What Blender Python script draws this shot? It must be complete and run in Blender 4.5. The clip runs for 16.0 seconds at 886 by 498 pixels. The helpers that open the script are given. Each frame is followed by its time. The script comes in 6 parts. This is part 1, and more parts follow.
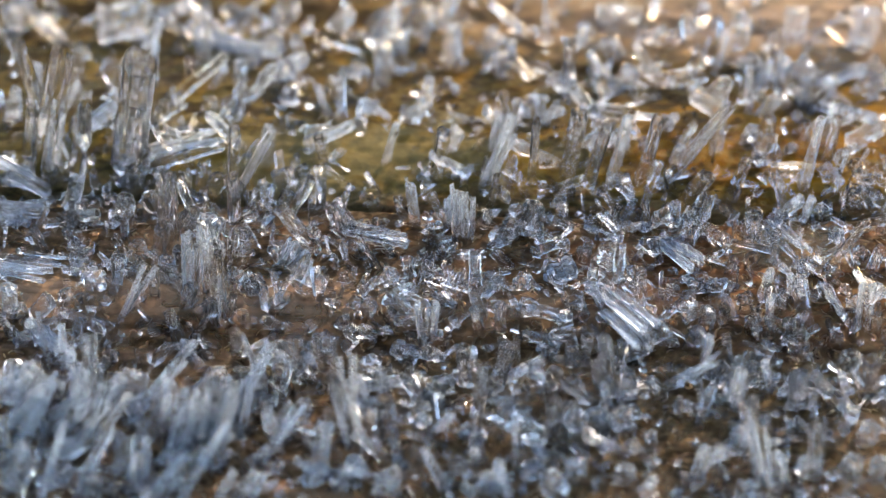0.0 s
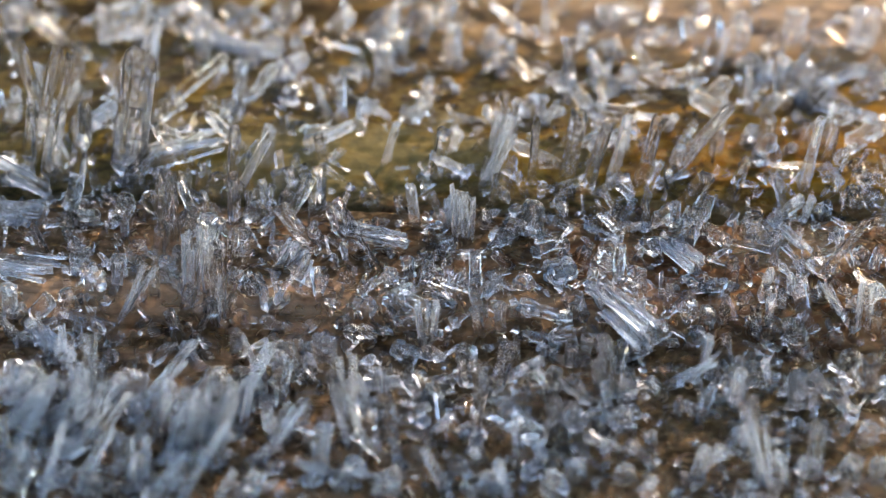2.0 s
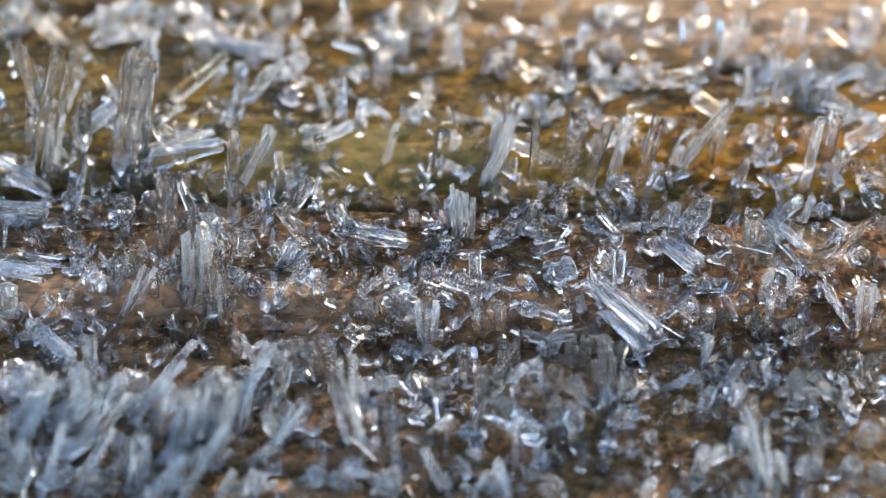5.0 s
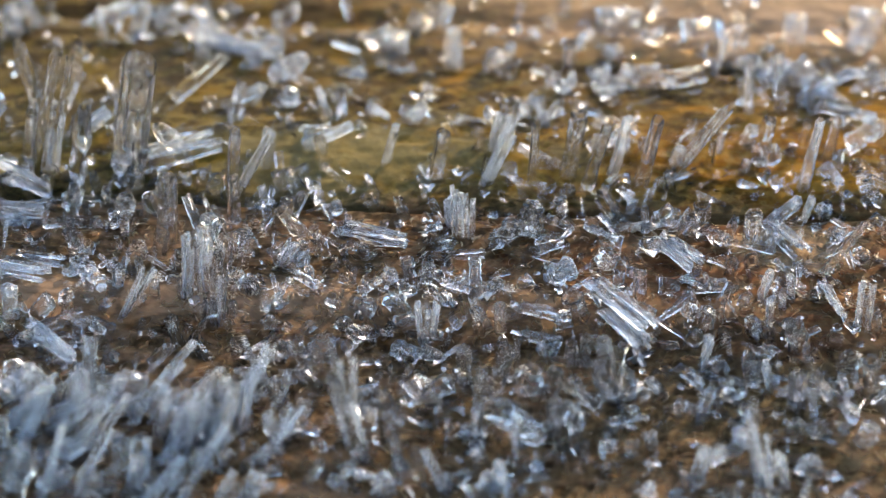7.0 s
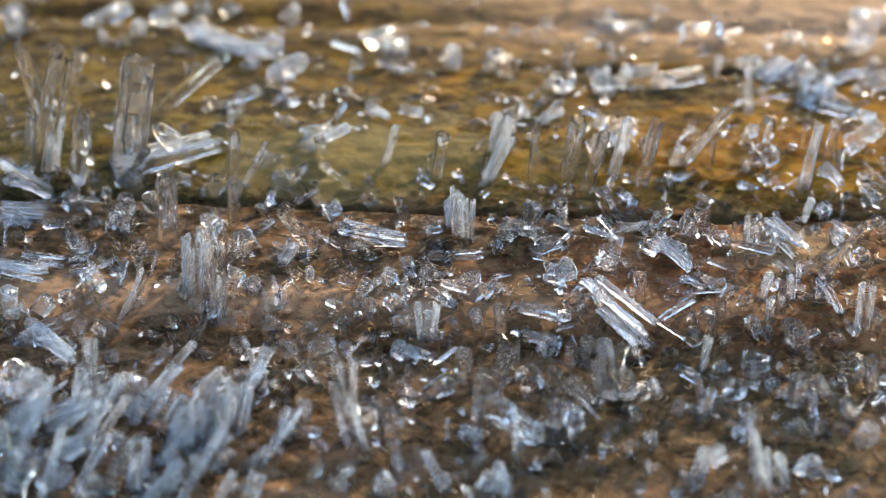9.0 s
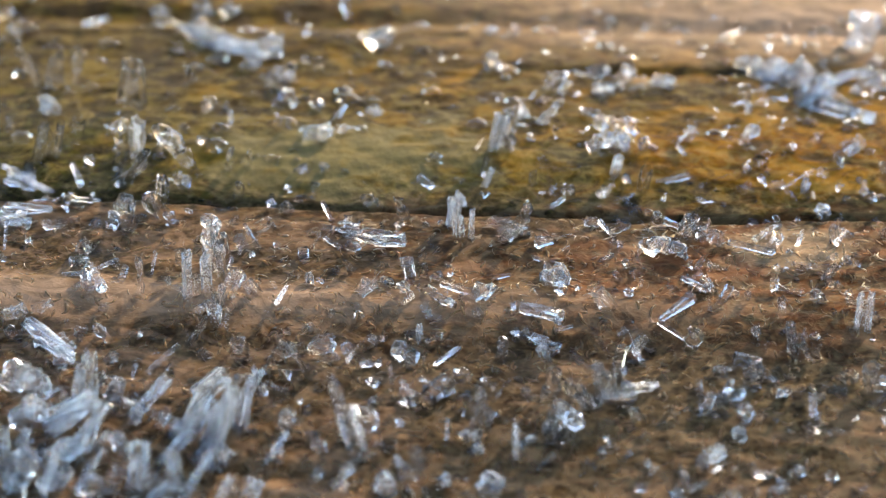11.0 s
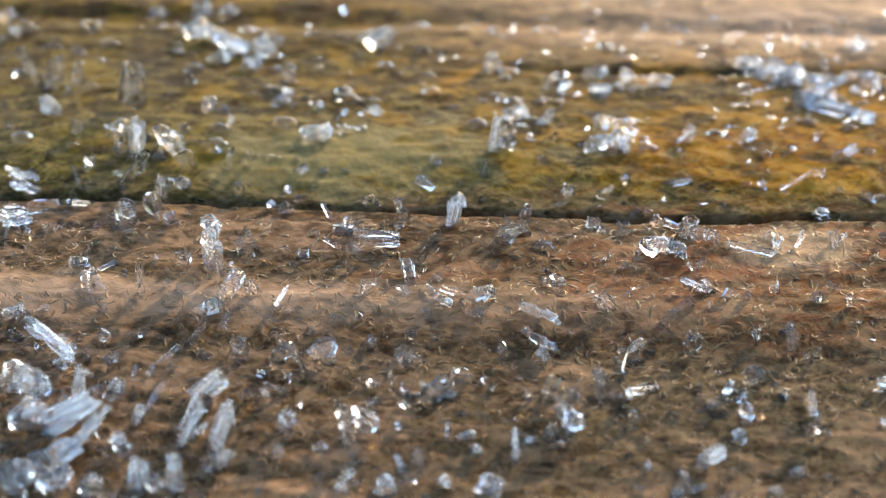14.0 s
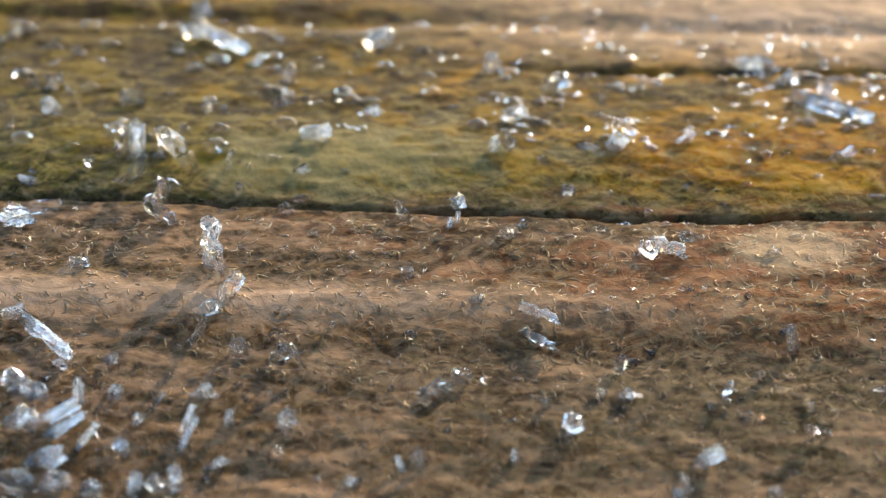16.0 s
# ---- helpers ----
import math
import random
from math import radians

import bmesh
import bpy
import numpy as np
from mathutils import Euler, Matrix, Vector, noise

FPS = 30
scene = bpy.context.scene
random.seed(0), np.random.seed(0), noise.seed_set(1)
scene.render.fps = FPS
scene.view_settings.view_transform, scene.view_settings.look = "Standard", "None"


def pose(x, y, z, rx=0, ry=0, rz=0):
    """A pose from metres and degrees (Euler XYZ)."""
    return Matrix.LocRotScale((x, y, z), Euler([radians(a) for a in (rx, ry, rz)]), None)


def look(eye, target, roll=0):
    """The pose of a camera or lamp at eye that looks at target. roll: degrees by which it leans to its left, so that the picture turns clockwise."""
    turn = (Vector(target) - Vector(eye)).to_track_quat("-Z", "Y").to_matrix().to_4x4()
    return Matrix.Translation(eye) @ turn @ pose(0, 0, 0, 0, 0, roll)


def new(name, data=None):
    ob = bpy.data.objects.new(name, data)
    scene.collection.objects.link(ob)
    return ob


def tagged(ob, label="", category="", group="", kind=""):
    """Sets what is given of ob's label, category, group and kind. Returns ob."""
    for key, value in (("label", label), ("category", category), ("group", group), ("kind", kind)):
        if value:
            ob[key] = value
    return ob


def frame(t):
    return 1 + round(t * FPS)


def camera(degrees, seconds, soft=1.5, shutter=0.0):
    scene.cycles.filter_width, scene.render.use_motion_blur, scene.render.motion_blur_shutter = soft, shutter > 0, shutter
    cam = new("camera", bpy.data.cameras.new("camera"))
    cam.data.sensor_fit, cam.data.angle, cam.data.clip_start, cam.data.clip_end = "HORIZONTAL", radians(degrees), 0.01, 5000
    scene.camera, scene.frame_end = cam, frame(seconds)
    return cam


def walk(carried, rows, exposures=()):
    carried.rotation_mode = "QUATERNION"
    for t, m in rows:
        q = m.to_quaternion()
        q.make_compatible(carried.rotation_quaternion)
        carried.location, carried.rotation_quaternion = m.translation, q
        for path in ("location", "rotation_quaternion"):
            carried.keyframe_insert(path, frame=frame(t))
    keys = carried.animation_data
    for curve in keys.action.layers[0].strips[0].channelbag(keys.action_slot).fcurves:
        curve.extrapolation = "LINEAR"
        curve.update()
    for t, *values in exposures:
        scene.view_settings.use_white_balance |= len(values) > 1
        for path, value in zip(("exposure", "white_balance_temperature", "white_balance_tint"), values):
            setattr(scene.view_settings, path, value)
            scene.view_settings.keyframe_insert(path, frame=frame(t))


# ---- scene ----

MM = 0.001

# ---- camera: a macro lens that stands still ----
ELEV, DIST = 38.0, 0.160
cam = camera(14.25, 16.0, soft=1.1)
cam.data.dof.use_dof = True
cam.data.dof.focus_distance = 0.1582
cam.data.dof.aperture_fstop = 42.0
cam.data.dof.aperture_blades = 7
EYE = (0.0, -DIST * math.cos(radians(ELEV)), DIST * math.sin(radians(ELEV)))
STAND = look(EYE, (0, 0, 0))
walk(cam, [(0.0, STAND), (16.0, STAND)],
     exposures=[(0.0, 1.94, 6950, 12), (2.0, 1.86, 7050, 12), (3.0, 1.86, 7000, 12), (4.0, 2.06, 6700, 9), (6.5, 1.98, 6900, 10), (8.0, 1.86, 6700, 9),
                (9.0, 2.02, 6850, 9), (11.5, 2.08, 6500, 9), (13.0, 2.3, 6400, 8), (14.0, 2.24, 6350, 8), (16.0, 2.2, 6350, 6)])

# ---- light: low sun behind the board, blue sky ----
SUN_ELEV, SUN_AZ = 24.0, 36.0      # azimuth clockwise from +y
world = bpy.data.worlds.new("sky")
scene.world = world
world.use_nodes = True
wn = world.node_tree.nodes
wl = world.node_tree.links
sky = wn.new("ShaderNodeTexSky")
sky.sky_type = "NISHITA"
sky.sun_disc = False
sky.dust_density = 1.0
sky.sun_elevation = radians(SUN_ELEV)
sky.sun_rotation = radians(SUN_AZ)
wl.new(sky.outputs[0], wn["Background"].inputs[0])
wn["Background"].inputs[1].default_value = 0.125
sun = new("sun", bpy.data.lights.new("sun", "SUN"))
sun.data.energy = 1.75
sun.data.angle = radians(2.0)
sun.data.color = (1.0, 0.82, 0.58)
sdir = Vector((math.sin(radians(SUN_AZ)) * math.cos(radians(SUN_ELEV)),
               math.cos(radians(SUN_AZ)) * math.cos(radians(SUN_ELEV)),
               math.sin(radians(SUN_ELEV))))
sun.matrix_world = look(sdir * 2, (0, 0, 0))


# ---- materials ----
def material(name):
    m = bpy.data.materials.new(name)
    m.use_nodes = True
    return m, m.node_tree.nodes, m.node_tree.links, m.node_tree.nodes["Principled BSDF"]


def ramp(nodes, stops, interp="LINEAR"):
    r = nodes.new("ShaderNodeValToRGB")
    r.color_ramp.interpolation = interp
    el = r.color_ramp.elements
    for i, (p, c) in enumerate(stops):
        e = el[i] if i < 2 else el.new(p)
        e.position, e.color = p, (*c, 1)
    return r


def mathn(nodes, links, op, a, b=None, c=None, clamp=False):
    n = nodes.new("ShaderNodeMath")
    n.operation, n.use_clamp = op, clamp
    for i, v in enumerate((a, b, c)):
        if v is None:
            continue
        if isinstance(v, (int, float)):
            n.inputs[i].default_value = v
        else:
            links.new(v, n.inputs[i])
    return n.outputs[0]


def noisen(nodes, links, vec, scale, detail=4, rough=0.6, dist=0.0):
    n = nodes.new("ShaderNodeTexNoise")
    n.inputs["Scale"].default_value = scale
    n.inputs["Detail"].default_value = detail
    n.inputs["Roughness"].default_value = rough
    n.inputs["Distortion"].default_value = dist
    links.new(vec, n.inputs["Vector"])
    return n.outputs["Fac"]


def mapn(nodes, links, vec, scale):
    n = nodes.new("ShaderNodeMapping")
    n.inputs["Scale"].default_value = scale
    links.new(vec, n.inputs["Vector"])
    return n.outputs[0]


def mixn(nodes, links, fac, a, b, blend="MIX"):
    n = nodes.new("ShaderNodeMix")
    n.data_type, n.blend_type = "RGBA", blend
    for s, v in ((0, fac), (6, a), (7, b)):
        if isinstance(v, (int, float)):
            n.inputs[s].default_value = v
        elif isinstance(v, tuple):
            n.inputs[s].default_value = (*v, 1)
        else:
            links.new(v, n.inputs[s])
    return n.outputs[2]


Y0, Y1 = -18.0, 22.0


def wood_material():
    """Wet weathered wood: colour bands from the front edge to the back, darkest along the crack, green with algae
    behind it.
    """
    m, n, l, p = material("weathered_wood")
    geo = n.new("ShaderNodeNewGeometry")
    pos = mapn(n, l, geo.outputs["Position"], (1000, 1000, 1000))   # millimetres
    sep = n.new("ShaderNodeSeparateXYZ")
    l.new(pos, sep.inputs[0])
    grain = mapn(n, l, pos, (0.12, 0.9, 0.9))
    warp = noisen(n, l, grain, 0.9, 4, 0.55)
    fine = noisen(n, l, mapn(n, l, pos, (1.1, 1.6, 1.6)), 1.5, 4, 0.62, 2.2)
    blot = noisen(n, l, pos, 0.55, 5, 0.65, 0.6)
    speck = noisen(n, l, pos, 2.3, 2, 0.5, 1.2)
    # distance across the grain
    yr = mathn(n, l, "SUBTRACT", mathn(n, l, "MULTIPLY_ADD", sep.outputs[0], 0.046, sep.outputs[1]), 0.85)
    yr = mathn(n, l, "ADD", yr, mathn(n, l, "MULTIPLY", mathn(n, l, "SUBTRACT", warp, 0.5), 2.2))
    yr = mathn(n, l, "ADD", yr, mathn(n, l, "MULTIPLY", mathn(n, l, "SUBTRACT", fine, 0.5), 0.9))
    u = mathn(n, l, "DIVIDE", mathn(n, l, "SUBTRACT", yr, Y0), Y1 - Y0, clamp=True)

    def at(y):
        return (y - Y0) / (Y1 - Y0)
    # both ramps drop to their darkest stop at the crack groove
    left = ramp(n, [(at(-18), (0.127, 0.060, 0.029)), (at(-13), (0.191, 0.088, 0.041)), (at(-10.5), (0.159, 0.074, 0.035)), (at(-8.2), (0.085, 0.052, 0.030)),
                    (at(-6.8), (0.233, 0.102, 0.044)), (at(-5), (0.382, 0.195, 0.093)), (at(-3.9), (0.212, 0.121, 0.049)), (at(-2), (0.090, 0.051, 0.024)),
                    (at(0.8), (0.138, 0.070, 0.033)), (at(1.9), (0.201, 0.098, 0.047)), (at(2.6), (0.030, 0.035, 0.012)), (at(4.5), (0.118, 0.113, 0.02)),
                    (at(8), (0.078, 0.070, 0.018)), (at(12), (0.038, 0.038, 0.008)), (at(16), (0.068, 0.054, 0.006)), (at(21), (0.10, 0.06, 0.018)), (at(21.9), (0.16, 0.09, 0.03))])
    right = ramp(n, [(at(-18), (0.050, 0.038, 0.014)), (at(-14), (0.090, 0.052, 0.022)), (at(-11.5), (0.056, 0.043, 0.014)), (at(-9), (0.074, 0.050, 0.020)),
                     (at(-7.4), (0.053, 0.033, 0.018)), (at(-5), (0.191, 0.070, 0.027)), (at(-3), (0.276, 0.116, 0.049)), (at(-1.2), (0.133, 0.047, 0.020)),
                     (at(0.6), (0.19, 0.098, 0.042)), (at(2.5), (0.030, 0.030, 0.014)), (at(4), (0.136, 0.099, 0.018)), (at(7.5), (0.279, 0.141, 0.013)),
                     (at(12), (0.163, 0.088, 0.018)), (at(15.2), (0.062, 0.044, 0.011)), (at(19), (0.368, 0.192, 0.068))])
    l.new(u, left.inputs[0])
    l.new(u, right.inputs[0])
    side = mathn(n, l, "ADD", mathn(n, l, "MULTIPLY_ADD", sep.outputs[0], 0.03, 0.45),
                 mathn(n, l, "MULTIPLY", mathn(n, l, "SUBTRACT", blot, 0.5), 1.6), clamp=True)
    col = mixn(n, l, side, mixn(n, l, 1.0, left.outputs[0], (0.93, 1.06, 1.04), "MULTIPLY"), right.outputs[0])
    # a bare pale patch where the surface has flaked off
    bare = n.new("ShaderNodeVectorMath")
    bare.operation = "DISTANCE"
    l.new(mapn(n, l, pos, (0.55, 1.0, 0.0)), bare.inputs[0])
    bare.inputs[1].default_value = (0.55 * 15.9, 0.1, 0.0)
    edge = mathn(n, l, "MULTIPLY_ADD", mathn(n, l, "SUBTRACT", fine, 0.5), 2.5, bare.outputs["Value"])
    flake = ramp(n, [(0.0, (1, 1, 1)), (1.0, (0, 0, 0))])
    l.new(mathn(n, l, "MULTIPLY_ADD", edge, 2.0, -2.6, clamp=True), flake.inputs[0])
    # wet cells of algae with pale rims, grain flecks, dark mould specks
    swirl = n.new("ShaderNodeVectorMath")
    swirl.operation = "ADD"
    l.new(mapn(n, l, pos, (1.0, 1.25, 1.0)), swirl.inputs[0])
    wob = n.new("ShaderNodeTexNoise")
    wob.inputs["Scale"].default_value = 1.3
    l.new(pos, wob.inputs["Vector"])
    l.new(wob.outputs["Color"], swirl.inputs[1])
    cell = n.new("ShaderNodeTexVoronoi")
    cell.feature = "SMOOTH_F1"
    cell.inputs["Scale"].default_value = 2.3
    cell.inputs["Smoothness"].default_value = 0.35
    l.new(swirl.outputs[0], cell.inputs["Vector"])
    rim = ramp(n, [(0.30, (0, 0, 0)), (0.48, (1, 1, 1)), (0.62, (0, 0, 0))])
    l.new(cell.outputs["Distance"], rim.inputs[0])
    tone = noisen(n, l, mapn(n, l, pos, (0.8, 1.3, 1.3)), 1.05, 3, 0.55, 2.4)
    value = ramp(n, [(0.34, (0.16,) * 3), (0.5, (0.85,) * 3), (0.66, (1.8,) * 3)])
    l.new(tone, value.inputs[0])
    col = mixn(n, l, 0.85, col, value.outputs[0], "MULTIPLY")
    col = mixn(n, l, mathn(n, l, "MULTIPLY", rim.outputs[0], mathn(n, l, "MULTIPLY", blot, 0.45)), col, (0.42, 0.30, 0.17))
    dark = ramp(n, [(0.36, (1, 1, 1)), (0.49, (0, 0, 0))])
    l.new(speck, dark.inputs[0])
    col = mixn(n, l, mathn(n, l, "MULTIPLY", dark.outputs[0], 0.85), col, (0.03, 0.02, 0.014))
    pale = ramp(n, [(0.58, (0, 0, 0)), (0.70, (1, 1, 1))])
    l.new(fine, pale.inputs[0])
    col = mixn(n, l, mathn(n, l, "MULTIPLY", pale.outputs[0], 0.45), col, (0.42, 0.28, 0.13))
    curl = None
    for scale, thin, amount in ((0.32, 0.06, 0.7), (0.6, 0.07, 0.7), (1.0, 0.09, 0.5)):
        f = noisen(n, l, mapn(n, l, pos, (0.9, 1.1, 1.1)), scale, 1, 0.5, 2.2)
        line = mathn(n, l, "SUBTRACT", 1.0, mathn(n, l, "DIVIDE", mathn(n, l, "ABSOLUTE", mathn(n, l, "SUBTRACT", f, 0.5)), thin), clamp=True)
        line = mathn(n, l, "MULTIPLY", line, amount)
        curl = line if curl is None else mathn(n, l, "MAXIMUM", curl, line)
    col = mixn(n, l, curl, col, mixn(n, l, 0.5, col, (0.62, 0.47, 0.30)))
    for scale, thin, amount in ((1.3, 0.07, 0.6), (2.6, 0.1, 0.6)):
        f = noisen(n, l, mapn(n, l, pos, (0.9, 1.1, 1.1)), scale, 2, 0.55, 1.4)
        line = mathn(n, l, "SUBTRACT", 1.0, mathn(n, l, "DIVIDE", mathn(n, l, "ABSOLUTE", mathn(n, l, "SUBTRACT", f, 0.46)), thin), clamp=True)
        col = mixn(n, l, mathn(n, l, "MULTIPLY", line, amount), col, mixn(n, l, 0.7, col, (0.05, 0.02, 0.012)))
    rust = n.new("ShaderNodeVectorMath")
    rust.operation = "DISTANCE"
    l.new(mapn(n, l, pos, (0.4, 1.0, 0.0)), rust.inputs[0])
    rust.inputs[1].default_value = (0.4 * 15.5, 7.0, 0.0)
    seep = mathn(n, l, "MULTIPLY_ADD", mathn(n, l, "SUBTRACT", blot, 0.5), 5.0, rust.outputs["Value"])
    seep = mathn(n, l, "MULTIPLY", mathn(n, l, "MULTIPLY_ADD", seep, -0.5, 1.9, clamp=True), 0.65)
    col = mixn(n, l, seep, col, mixn(n, l, 0.75, col, (0.62, 0.25, 0.03)))
    hsv = n.new("ShaderNodeHueSaturation")
    hsv.inputs["Saturation"].default_value = 1.18
    hsv.inputs["Value"].default_value = 0.32
    l.new(col, hsv.inputs["Color"])
    col = hsv.outputs[0]
    # blotches of yellow growth and dark rot behind the crack
    back = mathn(n, l, "MULTIPLY_ADD", yr, 0.5, -1.2, clamp=True)
    patch = noisen(n, l, mapn(n, l, pos, (0.75, 1.0, 1.0)), 0.5, 3, 0.6, 0.4)
    gold = ramp(n, [(0.50, (0, 0, 0)), (0.64, (0.75,) * 3)])
    rot = ramp(n, [(0.36, (0.75,) * 3), (0.48, (0, 0, 0))])
    l.new(patch, gold.inputs[0])
    l.new(patch, rot.inputs[0])
    col = mixn(n, l, mathn(n, l, "MULTIPLY", gold.outputs[0], back), col, mixn(n, l, side, (0.095, 0.066, 0.011), (0.25, 0.125, 0.014)))
    col = mixn(n, l, mathn(n, l, "MULTIPLY", rot.outputs[0], mathn(n, l, "MULTIPLY_ADD", back, 0.4, 0.6)), col, (0.035, 0.026, 0.015))
    # pale worn fibres in front of the crack
    worn = ramp(n, [(0.52, (0, 0, 0)), (0.66, (0.6,) * 3)])
    l.new(noisen(n, l, mapn(n, l, pos, (0.35, 1.0, 1.0)), 0.55, 4, 0.65, 0.8), worn.inputs[0])
    col = mixn(n, l, mathn(n, l, "MULTIPLY", worn.outputs[0], mathn(n, l, "SUBTRACT", 1.0, back)), col, (0.225, 0.134, 0.078))
    # reddish heartwood in front of the crack, yellow-green growth behind it
    hue = ramp(n, [(at(1.5), (1.02, 0.975, 0.86)), (at(3.0), (0.92, 0.93, 0.62)), (at(14), (1.05, 0.94, 0.70))])
    l.new(u, hue.inputs[0])
    col = mixn(n, l, 1.0, col, hue.outputs[0], "MULTIPLY")
    # swollen, swirled surface fibres: pale ridges and dark hollows between them
    swell = noisen(n, l, mapn(n, l, pos, (0.8, 1.2, 1.2)), 0.6, 2, 0.5, 2.4)
    ridge = ramp(n, [(0.50, (0, 0, 0)), (0.60, (0.7,) * 3), (0.70, (0.1,) * 3)])
    hollow = ramp(n, [(0.34, (0.7,) * 3), (0.45, (0, 0, 0))])
    l.new(swell, ridge.inputs[0])
    l.new(swell, hollow.inputs[0])
    col = mixn(n, l, mathn(n, l, "MULTIPLY", ridge.outputs[0], 0.6), col, mixn(n, l, back, mixn(n, l, side, (0.20, 0.124, 0.078), (0.155, 0.108, 0.050)), (0.16, 0.115, 0.030)))
    col = mixn(n, l, hollow.outputs[0], col, mixn(n, l, 0.75, col, (0.02, 0.014, 0.008)))
    # rust-red patches in front of the crack, thicker to one side
    red = ramp(n, [(0.47, (0, 0, 0)), (0.60, (0.75,) * 3)])
    l.new(noisen(n, l, mapn(n, l, pos, (0.5, 1.0, 1.0)), 0.5, 3, 0.6, 1.2), red.inputs[0])
    ruddy = mathn(n, l, "MULTIPLY", red.outputs[0], mathn(n, l, "SUBTRACT", 1.0, back))
    ruddy = mathn(n, l, "MULTIPLY", ruddy, mathn(n, l, "MULTIPLY_ADD", yr, 0.25, 2.0, clamp=True))
    col = mixn(n, l, mathn(n, l, "MULTIPLY", ruddy, mathn(n, l, "MULTIPLY_ADD", sep.outputs[0], 0.03, 0.4, clamp=True)), col, mixn(n, l, 0.6, col, (0.19, 0.062, 0.020)))
    # a pale yellow crust behind the crack
    crust = n.new("ShaderNodeVectorMath")
    crust.operation = "DISTANCE"
    l.new(mapn(n, l, pos, (0.4, 1.0, 0.0)), crust.inputs[0])
    crust.inputs[1].default_value = (0.4 * -4.5, 7.0, 0.0)
    cover = mathn(n, l, "MULTIPLY_ADD", mathn(n, l, "SUBTRACT", patch, 0.5), 9.0, crust.outputs["Value"])
    cover = mathn(n, l, "MULTIPLY", mathn(n, l, "MULTIPLY_ADD", cover, -0.5, 1.7, clamp=True), 0.6)
    col = mixn(n, l, cover, col, (0.155, 0.122, 0.050))
    # the pale worn ridge in front of the crack; the far edge turns paler towards the right
    ridge_band = mathn(n, l, "MULTIPLY_ADD", mathn(n, l, "ABSOLUTE", mathn(n, l, "ADD", yr, 4.9)), -0.62, 1.15, clamp=True)
    ridge_band = mathn(n, l, "MULTIPLY", ridge_band, mathn(n, l, "MULTIPLY_ADD", sep.outputs[0], -0.04, 0.62, clamp=True))
    col = mixn(n, l, mathn(n, l, "MULTIPLY", ridge_band, mathn(n, l, "MULTIPLY_ADD", swell, 1.4, 0.0, clamp=True)), col, (0.25, 0.160, 0.098))
    far_pale = mathn(n, l, "MULTIPLY", mathn(n, l, "MULTIPLY_ADD", yr, 0.3, -4.6, clamp=True), mathn(n, l, "MULTIPLY_ADD", sep.outputs[0], 0.05, 0.25, clamp=True))
    col = mixn(n, l, mathn(n, l, "MULTIPLY", far_pale, mathn(n, l, "MULTIPLY_ADD", patch, 1.5, 0.0, clamp=True)), col, (0.30, 0.20, 0.125))
    col = mixn(n, l, mathn(n, l, "MULTIPLY", flake.outputs[0], mathn(n, l, "MULTIPLY_ADD", tone, 0.9, 0.2)), col, (0.26, 0.175, 0.095))
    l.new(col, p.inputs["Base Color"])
    rr = ramp(n, [(0.3, (0.45,) * 3), (0.7, (0.75,) * 3)])
    l.new(blot, rr.inputs[0])
    l.new(rr.outputs[0], p.inputs["Roughness"])
    p.inputs["Specular IOR Level"].default_value = 0.03
    b = n.new("ShaderNodeBump")
    b.inputs["Strength"].default_value = 0.16
    b.inputs["Distance"].default_value = 0.0002
    hgt = mathn(n, l, "ADD", mathn(n, l, "ADD", fine, mathn(n, l, "MULTIPLY", curl, 0.9)), mathn(n, l, "MULTIPLY", speck, 0.5))
    l.new(mathn(n, l, "SUBTRACT", hgt, mathn(n, l, "MULTIPLY", cell.outputs["Distance"], 1.1)), b.inputs["Height"])
    p.inputs["Coat Weight"].default_value = 0.02
    p.inputs["Coat Roughness"].default_value = 0.1
    l.new(b.outputs[0], p.inputs["Coat Normal"])
    l.new(b.outputs[0], p.inputs["Normal"])
    return m


